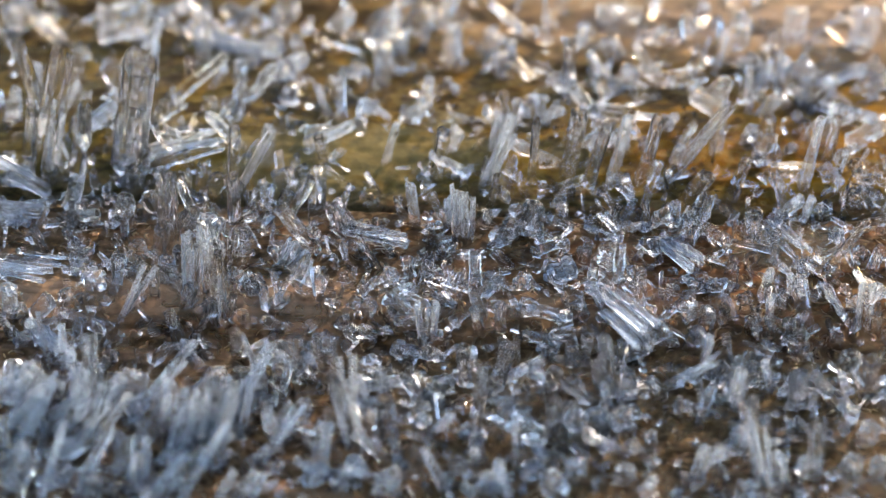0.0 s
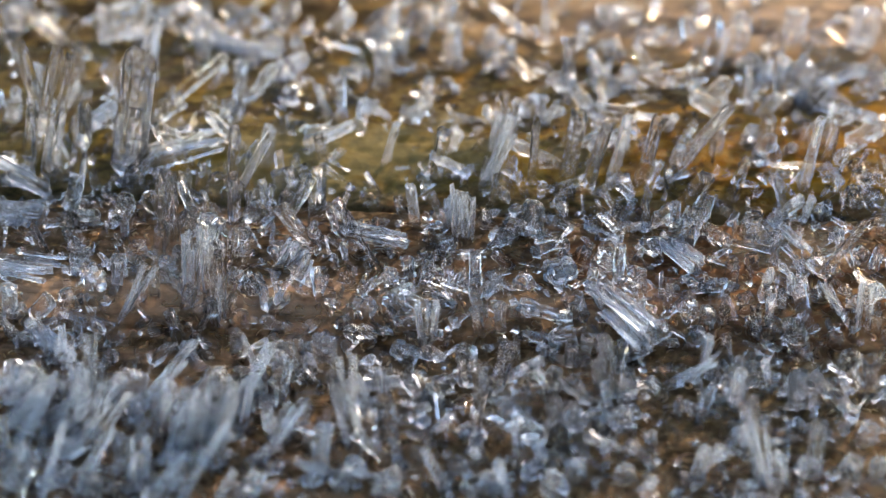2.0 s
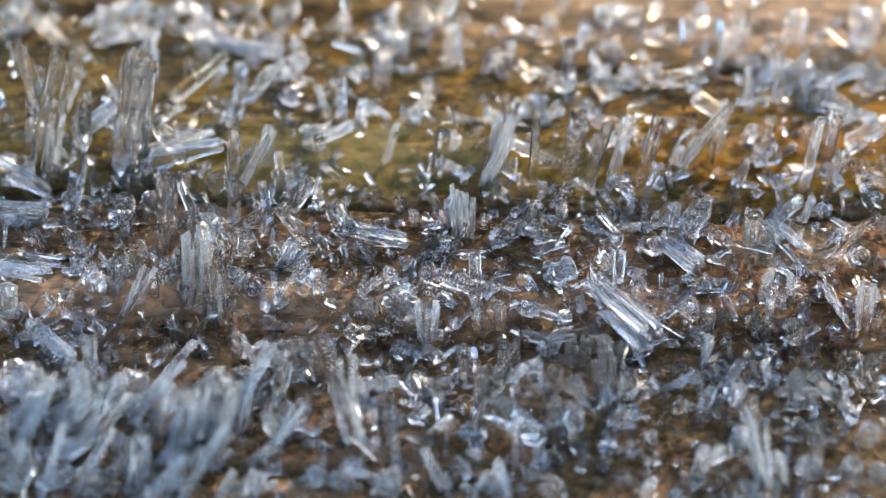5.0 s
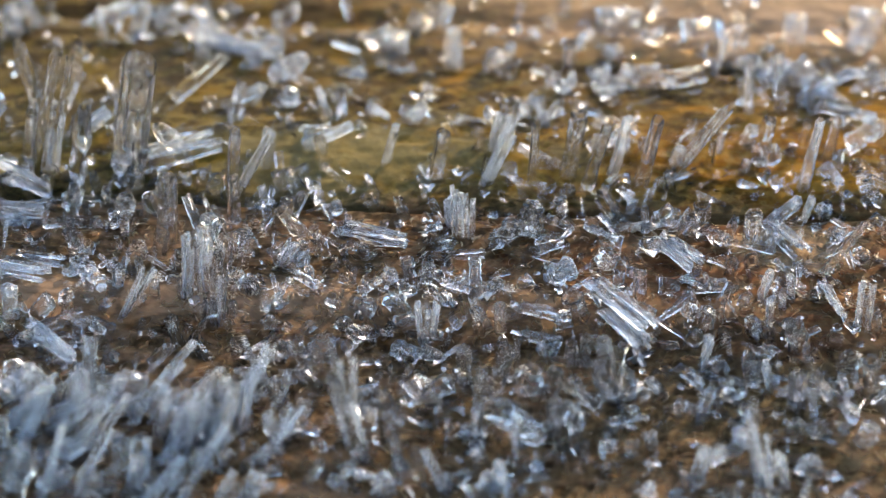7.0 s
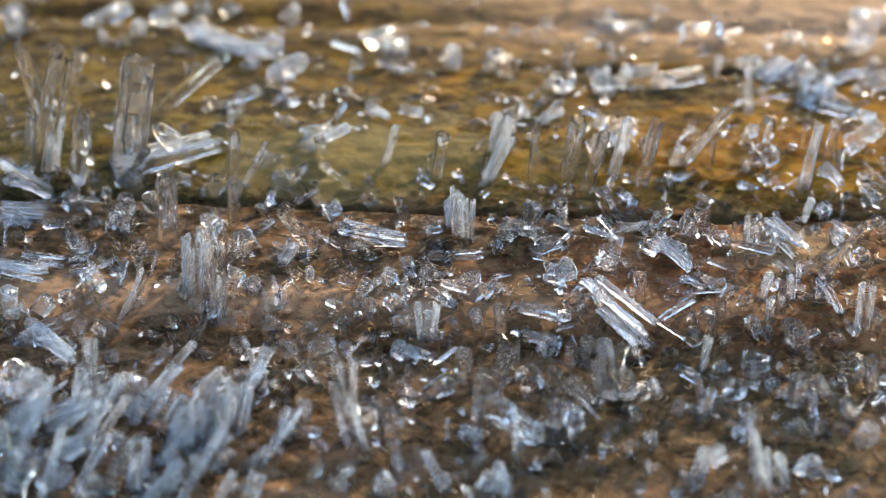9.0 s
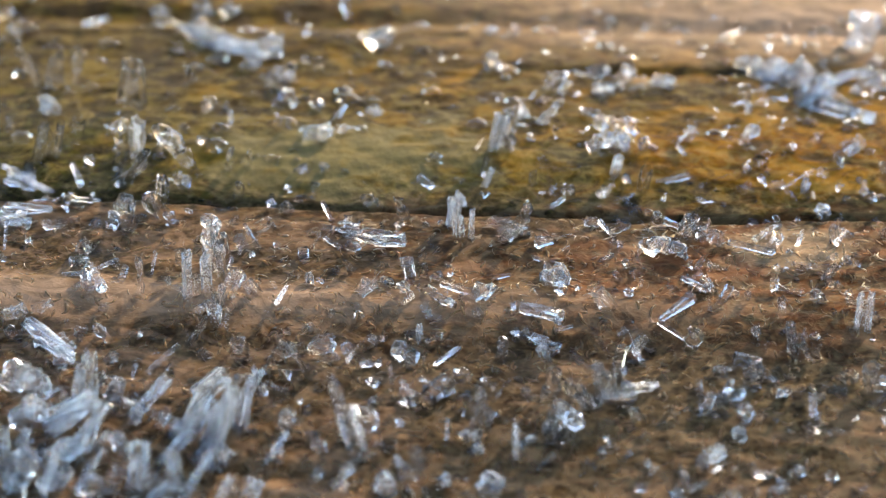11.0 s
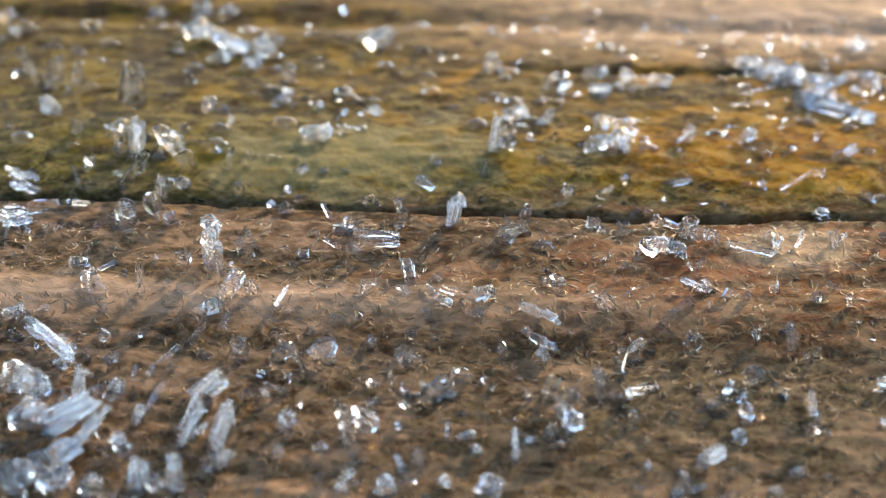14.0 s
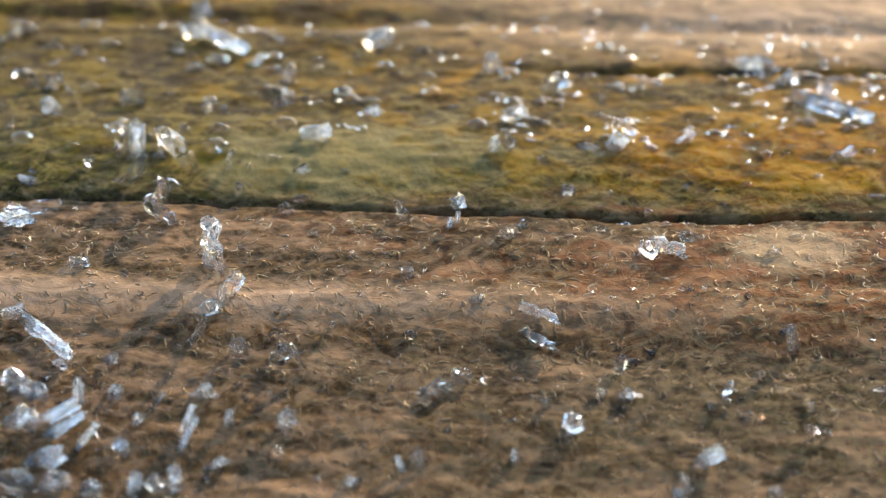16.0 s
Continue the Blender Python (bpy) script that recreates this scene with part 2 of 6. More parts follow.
def ice_material(name, body, milk, rough, tint, freq=1.0, fleck=0.8):
    """Clear ice with fine lengthwise striae; body is the share of scatter all through, milk that of its frosty streaks."""
    m, n, l, p = material(name)
    out = n["Material Output"]
    tc = n.new("ShaderNodeTexCoord")
    info = n.new("ShaderNodeObjectInfo")
    add = n.new("ShaderNodeVectorMath")
    add.operation = "MULTIPLY_ADD"
    l.new(info.outputs["Random"], add.inputs[0])
    add.inputs[1].default_value = (37, 17, 29)
    l.new(tc.outputs["Object"], add.inputs[2])
    striae = noisen(n, l, mapn(n, l, add.outputs[0], (1.4, 1.4, 0.5)), 1.7 * freq, 1, 0.5)
    flecks = noisen(n, l, mapn(n, l, add.outputs[0], (1.6, 1.6, 5.0)), 1.3, 3, 0.6, 0.8)
    pits = noisen(n, l, mapn(n, l, add.outputs[0], (1.6, 1.6, 7.0)), 1.6, 2, 0.6)
    p.inputs["Base Color"].default_value = (*tint, 1)
    p.inputs["Transmission Weight"].default_value = 1.0
    p.inputs["IOR"].default_value = 1.31
    p.inputs["Roughness"].default_value = rough
    b = n.new("ShaderNodeBump")
    b.inputs["Strength"].default_value = 0.05
    b.inputs["Distance"].default_value = 0.0001
    l.new(mathn(n, l, "MULTIPLY_ADD", pits, 0.6, striae), b.inputs["Height"])
    l.new(b.outputs[0], p.inputs["Normal"])
    d = n.new("ShaderNodeBsdfDiffuse")
    d.inputs[0].default_value = (0.76, 0.85, 0.98, 1)
    t = n.new("ShaderNodeBsdfTranslucent")
    t.inputs[0].default_value = (0.80, 0.89, 0.99, 1)
    dm = n.new("ShaderNodeMixShader")
    dm.inputs[0].default_value = 0.4
    l.new(d.outputs[0], dm.inputs[1])
    l.new(t.outputs[0], dm.inputs[2])
    a = ramp(n, [(0.56, (0, 0, 0)), (0.62, (1, 1, 1))])
    l.new(striae, a.inputs[0])
    c = ramp(n, [(0.54, (0, 0, 0)), (0.66, (1, 1, 1))])
    l.new(flecks, c.inputs[0])
    both = mathn(n, l, "MAXIMUM", a.outputs[0], mathn(n, l, "MULTIPLY", c.outputs[0], fleck))
    fac = mathn(n, l, "MULTIPLY_ADD", both, milk, body)
    mx = n.new("ShaderNodeMixShader")
    l.new(fac, mx.inputs[0])
    clear = n.new("ShaderNodeBsdfTransparent")
    thin = n.new("ShaderNodeMixShader")
    thin.inputs[0].default_value = 0.06
    l.new(p.outputs[0], thin.inputs[1])
    l.new(clear.outputs[0], thin.inputs[2])
    l.new(thin.outputs[0], mx.inputs[1])
    l.new(dm.outputs[0], mx.inputs[2])
    l.new(mx.outputs[0], out.inputs[0])
    return m


def water_material():
    m, n, l, p = material("melt_water")
    p.inputs["Base Color"].default_value = (0.97, 0.95, 0.9, 1)
    p.inputs["Transmission Weight"].default_value = 1.0
    p.inputs["IOR"].default_value = 1.333
    p.inputs["Roughness"].default_value = 0.03
    return m


WOOD = wood_material()
ICE = ice_material("clear_ice", 0.005, 0.02, 0.0, (0.99, 0.99, 1.0), 0.8, 0.5)
FROST = ice_material("frosty_ice", 0.055, 0.12, 0.0, (0.97, 0.98, 1.0), 0.8, 0.6)
MELTING = ice_material("melting_ice", 0.006, 0.03, 0.0, (0.99, 0.99, 1.0), 0.6, 0.3)
SLUSH = ice_material("slushy_ice", 0.05, 0.14, 0.0, (0.98, 0.985, 1.0), 0.6, 0.4)
WATER = water_material()


# ---- the board: relief across and along the grain, in millimetres ----
def hashed(ix, iy, seed):
    h = (ix * 374761393 + iy * 668265263 + seed * 1274126177) & 0x7FFFFFFF
    h = ((h ^ (h >> 13)) * 1103515245) & 0x7FFFFFFF
    return ((h ^ (h >> 16)) & 0xFFFF) / 65535.0


def vnoise(x, y, seed):
    ix, iy = np.floor(x).astype(np.int64), np.floor(y).astype(np.int64)
    fx, fy = x - ix, y - iy
    fx, fy = fx * fx * (3 - 2 * fx), fy * fy * (3 - 2 * fy)
    a, b = hashed(ix, iy, seed), hashed(ix + 1, iy, seed)
    c, d = hashed(ix, iy + 1, seed), hashed(ix + 1, iy + 1, seed)
    return (a * (1 - fx) + b * fx) * (1 - fy) + (c * (1 - fx) + d * fx) * fy - 0.5


def dip(y, at, depth, width):
    return -depth * np.exp(-((y - at) / width) ** 2)


def relief(x, y):
    """Height of the board in mm at x, y in mm."""
    x, y = np.asarray(x, float), np.asarray(y, float)
    yr = y + 0.046 * x - 0.85 + 0.7 * vnoise(x * 0.11, y * 0.2, 3) + 0.25 * vnoise(x * 0.5, y * 0.7, 4)
    right = 1 / (1 + np.exp(-(x - 4) / 2.5))
    h = dip(yr, 2.35, 0.5, 0.17) * (0.75 + 0.7 * right + 0.9 * vnoise(x * 0.7, 0 * y, 21)) + dip(yr, 2.2, 0.2, 1.2)
    h = h + dip(yr, 15.2, 0.3, 0.35) * right + dip(yr, 15.2, 0.2, 2.0)
    h = h + dip(yr, -8.0, 0.2, 1.3) + dip(yr, -15.5, 0.15, 1.2) + dip(yr, -4.8, -0.25, 1.3) + dip(yr, 7, -0.3, 2.5)
    h = h + dip(yr, 20, 0.5, 1.0)
    h = h + 0.12 * vnoise(x * 0.16, yr * 0.8, 5) + 0.10 * vnoise(x * 0.5, yr * 1.5, 6)
    h = h + 0.12 * vnoise(x * 1.1, y * 2.2, 7) + 0.05 * vnoise(x * 2.6, y * 3.0, 8)
    far = np.maximum(np.abs(y) - 24, 0)
    return h - 0.004 * (np.minimum(np.abs(y), 24) ** 2 + 48 * far)


def grid_mesh(name, xs, ys, skirt):
    gx, gy = np.meshgrid(xs, ys)
    gz = relief(gx, gy)
    nx, ny = len(xs), len(ys)
    co = np.stack([gx.ravel(), gy.ravel(), gz.ravel()], 1) * MM
    i = np.arange(nx * ny).reshape(ny, nx)
    quads = np.stack([i[:-1, :-1], i[:-1, 1:], i[1:, 1:], i[1:, :-1]], -1).reshape(-1, 4)
    rim = np.concatenate([i[0, :], i[1:, -1], i[-1, -2::-1], i[-2:0:-1, 0]])
    low = co[rim].copy()
    low[:, 2] = -skirt * MM
    base = len(co)
    k = len(rim)
    j = np.arange(k)
    sides = np.stack([rim, base + j, base + (j + 1) % k, rim[(j + 1) % k]], 1)
    me = bpy.data.meshes.new(name)
    me.from_pydata(np.concatenate([co, low]).tolist(), [], quads.tolist() + sides.tolist() + [list(range(base + k - 1, base - 1, -1))])
    me.polygons.foreach_set("use_smooth", [True] * len(quads) + [False] * (k + 1))
    me.materials.append(WOOD)
    return me


def spaced(a, b, c, d, fine, coarse):
    """Fine steps from b to c, coarse ones out to a and d."""
    return np.concatenate([np.arange(a, b, coarse), np.arange(b, c, fine), np.arange(c, d + coarse * 0.5, coarse)])


board = new("board", grid_mesh("board", spaced(-160, -25, 25, 160, 0.11, 2.5), spaced(-40, -19, 26, 44, 0.11, 2.0), 24))
tagged(board, "damp weathered wooden board with cracks, algae and mould", "board", kind="structure")


# ---- ice ----
MOVES = []
rng = random.Random(11)


def needle_mesh(seed, mat, smooth, hollow=0.5, taper=0.85, rough=0.02, rings=5, bore=0.6):
    """One hexagonal ice column, unit length along z, unit radius: flat faces with bevelled edges,
    a chipped rim and a hollow, stepped end."""
    r = random.Random(seed)
    sides = 12
    squash = r.uniform(0.6, 1.0)
    corner = [r.uniform(0.82, 1.08) for k in range(6)]
    bevel = [r.uniform(0.05, 0.13) for k in range(6)]
    chip = [r.uniform(-0.05, 0.02) for k in range(sides)]
    lean = (r.uniform(-0.1, 0.1), r.uniform(-0.1, 0.1))
    vs, fs = [], []

    def ring(z, w, rim=0.0, deep=1.0):
        for k in range(sides):
            a = math.pi / 3 * (k // 2) + (bevel[k // 2] if k % 2 else -bevel[k // 2])
            q = w * (1 + (corner[k // 2] - 1) * deep) * (1 + r.uniform(-rough, rough))
            vs.append((lean[0] * z + q * math.cos(a), lean[1] * z + q * squash * math.sin(a), z + chip[k] * rim))

    ring(0.0, r.uniform(0.6, 0.8))
    ring(0.04, r.uniform(0.92, 1.05))
    step = r.uniform(0.3, 0.7)
    ledge = r.choice((0.0, 0.0, 0.1, -0.12))
    for j in range(rings - 2):
        z = 0.1 + 0.82 * j / max(rings - 3, 1)
        ring(z, 1 - (1 - taper) * z + (ledge if z > step else 0.0) + r.uniform(-0.03, 0.03), 0.0)
    ring(0.965, taper + ledge + r.uniform(-0.02, 0.05), 0.6)
    ring(1.0, (taper + ledge) * 0.9, 1.0, 0.7)
    ring(1.0, taper * r.uniform(bore, bore + 0.12), 1.0, 0.5)
    steps = r.randint(2, 5)
    for j in range(steps):
        wide = taper * (bore - 0.3 * j / steps) * r.uniform(0.9, 1.0)
        z = 1.0 - hollow * j / steps
        ring(z - hollow / steps * 0.55, wide, 0.0, 0.5)
        ring(z - hollow / steps * 0.62, wide * r.uniform(0.55, 0.8), 0.0, 0.5)
        ring(z - hollow / steps * 0.94, wide * r.uniform(0.5, 0.75), 0.0, 0.5)
    total = len(vs) // sides
    for j in range(total - 1):
        for k in range(sides):
            k2 = (k + 1) % sides
            fs.append((j * sides + k, j * sides + k2, (j + 1) * sides + k2, (j + 1) * sides + k))
    last = (total - 1) * sides
    fs.append(tuple(last + k for k in range(sides)))
    fs.append(tuple(range(sides - 1, -1, -1)))
    me = bpy.data.meshes.new("needle")
    me.from_pydata(vs, [], fs)
    me.polygons.foreach_set("use_smooth", [smooth] * len(fs))
    me.materials.append(mat)
    return me


CLEAR = [needle_mesh(100 + i, ICE, False, hollow=rng.uniform(0.1, 0.85), taper=rng.uniform(0.75, 1.05), rough=rng.choice((0.03, 0.05, 0.07)), rings=rng.choice((6, 7, 8))) for i in range(24)]
MILKY = [needle_mesh(200 + i, FROST, False, hollow=rng.uniform(0.1, 0.7), taper=rng.uniform(0.7, 1.05), rough=rng.choice((0.04, 0.06, 0.08)), rings=7) for i in range(14)]


def chunk_mesh(seed, mat, jag=1.0):
    """A short knobbly piece of ice with a step, chipped corners and a dished top, unit length along z, unit radius."""
    r = random.Random(seed)
    sides = r.choice((6, 7, 8))
    squash = r.uniform(0.6, 1.0)
    levels = [(0.0, 0.55), (0.08, 0.9), (r.uniform(0.3, 0.42), r.uniform(0.85, 1.05)), (r.uniform(0.45, 0.52), r.uniform(0.7, 0.85)),
              (r.uniform(0.58, 0.7), r.uniform(0.85, 1.15)), (0.9, r.uniform(0.8, 1.0)), (1.0, r.uniform(0.6, 0.8)), (0.97, 0.45), (r.uniform(0.55, 0.85), 0.25)]
    vs, fs = [], []
    sway = [(jag * r.uniform(-0.12, 0.12), jag * r.uniform(-0.12, 0.12)) for i in levels]
    for (z, w), (cx, cy) in zip(levels, sway):
        for k in range(sides):
            a = 2 * math.pi * k / sides
            q = w * (1 + jag * r.uniform(-0.14, 0.1))
            vs.append((cx + q * math.cos(a), cy + q * squash * math.sin(a), z + jag * r.uniform(-0.03, 0.03)))
    for j in range(len(levels) - 1):
        for k in range(sides):
            k2 = (k + 1) % sides
            fs.append((j * sides + k, j * sides + k2, (j + 1) * sides + k2, (j + 1) * sides + k))
    last = (len(levels) - 1) * sides
    fs.append(tuple(last + k for k in range(sides)))
    fs.append(tuple(range(sides - 1, -1, -1)))
    me = bpy.data.meshes.new("chunk")
    me.from_pydata(vs, [], fs)
    me.polygons.foreach_set("use_smooth", [seed % 3 == 0] * len(fs))
    me.materials.append(mat)
    return me


LUMPS = [needle_mesh(400 + i, MELTING, False, rng.uniform(0.4, 0.9), rng.uniform(0.55, 1.0), 0.13, 5, 0.7) for i in range(9)]
LUMPS += [chunk_mesh(300 + i, MELTING, 2.2) for i in range(13)]
LUMPS_MILKY = [needle_mesh(420 + i, SLUSH, False, rng.uniform(0.2, 0.8), rng.uniform(0.55, 1.0), 0.12, 5) for i in range(8)]
LUMPS_MILKY += [chunk_mesh(320 + i, SLUSH, 2.2) for i in range(9)]
TUBES = [needle_mesh(500 + i, ICE, False, hollow=rng.uniform(0.55, 0.8), taper=rng.uniform(0.95, 1.1), rough=0.03, rings=6, bore=0.82) for i in range(5)]
CHUNKS = [chunk_mesh(540 + i, ICE) for i in range(12)]
CHUNKS_MILKY = [chunk_mesh(560 + i, FROST) for i in range(6)]


def melt_rows(place, down, length, stay, end):
    """Rows of a needle that sinks along its own axis, and down, as it melts: it hardly moves until stay and is gone at end."""
    rows = []
    for t in sorted({0.0, min(stay, 15.0), min((stay + end) / 2, 15.5), min(end, 16.0), 16.0}):
        f = min(max((t - stay) / max(end - stay, 0.5), 0.0), 1.0)
        f = f ** 1.5
        f = 0.05 * min(t / max(stay, 1.0), 1.0) * (1 - f) + f
        rows.append((t, Matrix.Translation(down * (f * f * 1.1 * MM)) @ place @ Matrix.Translation((0, 0, -f * length))))
    return rows


FORMS = {"column": (1, CLEAR, MILKY), "sheaf": (4, CLEAR, MILKY), "hollow": (1, TUBES, TUBES), "chunk": (1, CHUNKS, CHUNKS_MILKY)}
KINDS = {"column": "ice_prism", "sheaf": "ice_sheaf", "hollow": "hollow_ice_prism", "chunk": "ice_chunk"}
LABELS = {"column": "clear grooved ice prism on the damp board", "sheaf": "sheaf of parallel striated ice needles on the damp board",
          "hollow": "clear hollow ice prism with stepped walls on the damp board", "chunk": "short irregular chunk of clear ice on the damp board"}


def crystal(x, y, az, el, length, width, form="column", stay=4.0, end=12.0, milky=0.3, sink=0.2):
    """One growth of ice. x, y: foot on the board, mm; az: degrees from +x towards +y; el: degrees above the board;
    length, width: mm; stay, end: seconds at which it starts to melt and is gone."""
    r = random.Random(int(x * 1013) * 7919 + int(y * 977) * 31 + int(length * 100))
    z = float(relief(x, y)) - sink
    way = Vector((math.cos(radians(az)) * math.cos(radians(el)), math.sin(radians(az)) * math.cos(radians(el)), math.sin(radians(el))))
    turn = way.to_track_quat("Z", "Y").to_matrix().to_4x4()
    foot = Matrix.Translation((x * MM, y * MM, z * MM)) @ turn @ pose(0, 0, 0, 0, 0, r.uniform(-25, 25) + (0 if form == "sheaf" else r.choice((60, 120, 180, 240)) if stay < 11 else r.uniform(40, 140)))
    down = foot.to_3x3().inverted() @ Vector((0, 0, -1))
    holder = new(KINDS[form] if stay < 11 else "ice_lump")
    holder.empty_display_size = 0.002
    holder.matrix_basis = foot
    late = stay >= 11
    label = LABELS[form]
    if late:
        label = "half-melted glassy lump of ice on the damp board"
    elif milky > 0.65:
        label = "frosty white " + ("sheaf of ice needles" if form == "sheaf" else "ice crystal") + " on the damp board"
    tagged(holder, label, holder.name.split(".")[0].replace("_", " "), "frost on the board")
    count, clear, frosted = FORMS[form]
    width *= 1.35 if late else 1.0
    if count > 1:
        count = 4 if width > 1.0 else 3
    each = width / (1.0 + 0.62 * (count - 1))
    for i in range(count):
        frosty = r.random() < (max(milky, 0.5) if form == "sheaf" else milky)
        if late:
            me = r.choice(LUMPS_MILKY if frosty else LUMPS)
        else:
            me = r.choice(frosted if frosty else clear)
        ob = new("shaft" if i == 0 else "needle", me)
        ob.parent = holder
        span = length * (1.0 if i == 0 else r.uniform(0.72, 1.0)) * MM
        rad = 0.52 * each * (1.0 if count == 1 else r.uniform(0.85, 1.2)) * MM
        lean = 1.0 if count == 1 else 3.5
        off = (i - (count - 1) / 2) * each * 0.66 * MM
        place = pose(off, r.uniform(-0.25, 0.25) * each * MM if count > 1 else 0, 0, lean * r.uniform(-1, 1), lean * r.uniform(-1, 1), r.uniform(0, 360) if count > 1 else 0)
        ob.scale = (rad, rad, span)
        e = end * (1.0 if i == 0 else r.uniform(0.8, 1.05))
        MOVES.append((ob, melt_rows(place, down, span, min(stay, e - 1.5), e)))
    return holder


# BEGIN single crystals
# crystals that stand out, one by one
crystal(-18.21, 7.31, -141, 78, 7.33, 0.79, "column", 8.9, 12.0, 0.1, 0.14)
crystal(-19.03, 6.72, -34, 76, 7.65, 0.58, "column", 9.1, 12.2, 0.1, 0.15)
crystal(-18.17, 6.90, -35, 76, 7.10, 0.79, "column", 9.0, 12.2, 0.1, 0.13)
crystal(-17.46, 13.84, -49, 80, 1.87, 0.27, "column", 2.6, 6.3, 0.1, 0.18)
crystal(-19.31, 5.72, -39, 79, 4.35, 1.05, "column", 9.2, 11.8, 0.1, 0.12)
crystal(-18.31, 5.69, -42, 79, 4.52, 0.92, "sheaf", 9.2, 11.1, 0.1, 0.14)
crystal(-17.00, 5.30, -40, 79, 4.89, 1.18, "chunk", 8.7, 11.3, 0.1, 0.11)
crystal(-14.77, 6.10, -39, 78, 7.52, 1.58, "hollow", 8.8, 11.7, 0.1, 0.08)
crystal(-14.84, 7.11, -132, 80, 2.54, 0.74, "column", 8.2, 11.3, 0.1, 0.15)
crystal(-13.74, 8.92, -32, 76, 1.86, 0.48, "column", 3.2, 7.6, 0.1, 0.15)
crystal(-13.95, 9.60, -6, 39, 2.46, 0.53, "column", 4.4, 7.7, 0.1, -0.02)
crystal(-15.24, 6.49, -3, 21, 5.39, 0.90, "sheaf", 9.1, 11.2, 0.1, -0.22)
crystal(-14.15, 5.87, -3, 21, 4.30, 0.68, "column", 8.9, 11.2, 0.1, -0.15)
crystal(-13.53, 11.46, -9, 48, 5.03, 0.81, "column", 8.2, 12.1, 0.1, -0.04)
crystal(-21.19, 19.41, -104, 82, 2.27, 0.98, "column", 8.4, 11.3, 0.85, 0.15)
crystal(-17.72, 21.36, -6, 35, 2.00, 0.74, "column", 9.3, 12.1, 0.85, -0.10)
crystal(-16.89, 18.45, -4, 25, 1.76, 1.26, "column", 3.2, 7.7, 0.85, -0.31)
crystal(-14.44, 21.18, -5, 30, 1.87, 1.14, "column", 8.8, 11.9, 0.85, -0.24)
crystal(-12.32, 19.24, -42, 6, 3.39, 0.62, "column", 9.2, 13.1, 0.85, -0.19)
crystal(-8.35, 14.69, -5, 33, 2.02, 1.10, "chunk", 9.0, 12.3, 0.85, -0.21)
crystal(-10.52, 11.72, -4, 30, 2.23, 0.68, "column", 9.2, 11.4, 0.1, -0.11)
crystal(-6.04, 11.22, -22, 71, 1.74, 0.59, "column", 8.6, 11.2, 0.85, 0.12)
crystal(-9.37, 4.69, -16, 65, 4.19, 0.78, "sheaf", 8.4, 11.1, 0.1, 0.07)
crystal(-9.81, 4.52, -50, 81, 4.14, 0.65, "column", 8.5, 11.8, 0.1, 0.16)
crystal(-6.45, 7.55, -4, 30, 2.64, 0.74, "column", 8.2, 11.9, 0.85, -0.12)
crystal(-5.37, 6.54, -147, 77, 1.84, 0.66, "column", 8.6, 11.4, 0.1, 0.14)
crystal(-3.49, 11.73, -55, 6, 1.70, 0.54, "column", 9.1, 11.6, 0.85, -0.17)
crystal(-2.74, 6.43, -29, 75, 3.14, 0.58, "sheaf", 8.5, 11.6, 0.1, 0.14)
crystal(-1.99, 11.05, -24, 9, 1.20, 0.54, "column", 9.0, 11.1, 0.85, -0.16)
crystal(-5.42, 18.14, -39, 7, 1.84, 0.39, "column", 9.3, 11.0, 0.85, -0.11)
crystal(-4.53, 15.93, -3, 23, 0.76, 0.69, "chunk", 9.0, 12.1, 0.85, -0.14)
crystal(-3.34, 19.32, -11, 52, 1.66, 1.12, "column", 2.5, 6.7, 0.85, -0.08)
crystal(-2.59, 15.81, -17, 9, 1.32, 0.55, "column", 8.6, 11.8, 0.85, -0.16)
crystal(-1.94, 19.54, -12, 56, 1.58, 0.84, "column", 2.5, 5.6, 0.85, 0.00)
crystal(-9.80, 21.86, -59, 5, 2.05, 0.85, "column", 3.0, 7.4, 0.85, -0.28)
crystal(-0.37, 5.21, -47, 80, 3.43, 0.79, "column", 8.4, 12.0, 0.1, 0.15)
crystal(-7.94, 21.81, -13, 57, 1.13, 0.71, "column", 9.2, 12.2, 0.85, 0.03)
crystal(-5.48, 20.30, -12, 56, 1.59, 0.99, "column", 3.4, 6.9, 0.85, -0.03)
crystal(3.06, 15.36, -152, 74, 1.73, 0.69, "column", 8.8, 12.0, 0.85, 0.12)
crystal(3.52, 14.76, -96, 82, 1.68, 0.38, "column", 8.3, 12.0, 0.1, 0.18)
crystal(4.98, 20.64, -7, 39, 0.90, 0.57, "column", 4.5, 8.8, 0.85, -0.03)
crystal(6.03, 13.38, -85, 82, 3.51, 0.95, "column", 8.2, 12.2, 0.1, 0.15)
crystal(5.49, 13.73, -3, 21, 1.02, 0.76, "chunk", 8.3, 11.4, 0.85, -0.18)
crystal(1.99, 5.05, -22, 71, 4.77, 1.05, "sheaf", 8.9, 12.2, 0.85, 0.07)
crystal(4.10, 4.87, -74, 82, 4.29, 0.73, "column", 8.6, 12.2, 0.1, 0.16)
crystal(4.73, 10.49, -4, 27, 1.20, 0.38, "column", 8.8, 11.4, 0.85, -0.03)
crystal(5.70, 5.12, -50, 80, 4.50, 0.78, "column", 8.5, 11.2, 0.1, 0.15)
crystal(6.49, 4.32, -27, 75, 4.59, 0.73, "column", 8.3, 11.2, 0.1, 0.13)
crystal(7.83, 5.41, -38, 78, 3.88, 0.73, "column", 9.0, 12.3, 0.85, 0.14)
crystal(9.03, 4.55, -39, 79, 4.69, 0.73, "column", 9.2, 12.1, 0.85, 0.15)
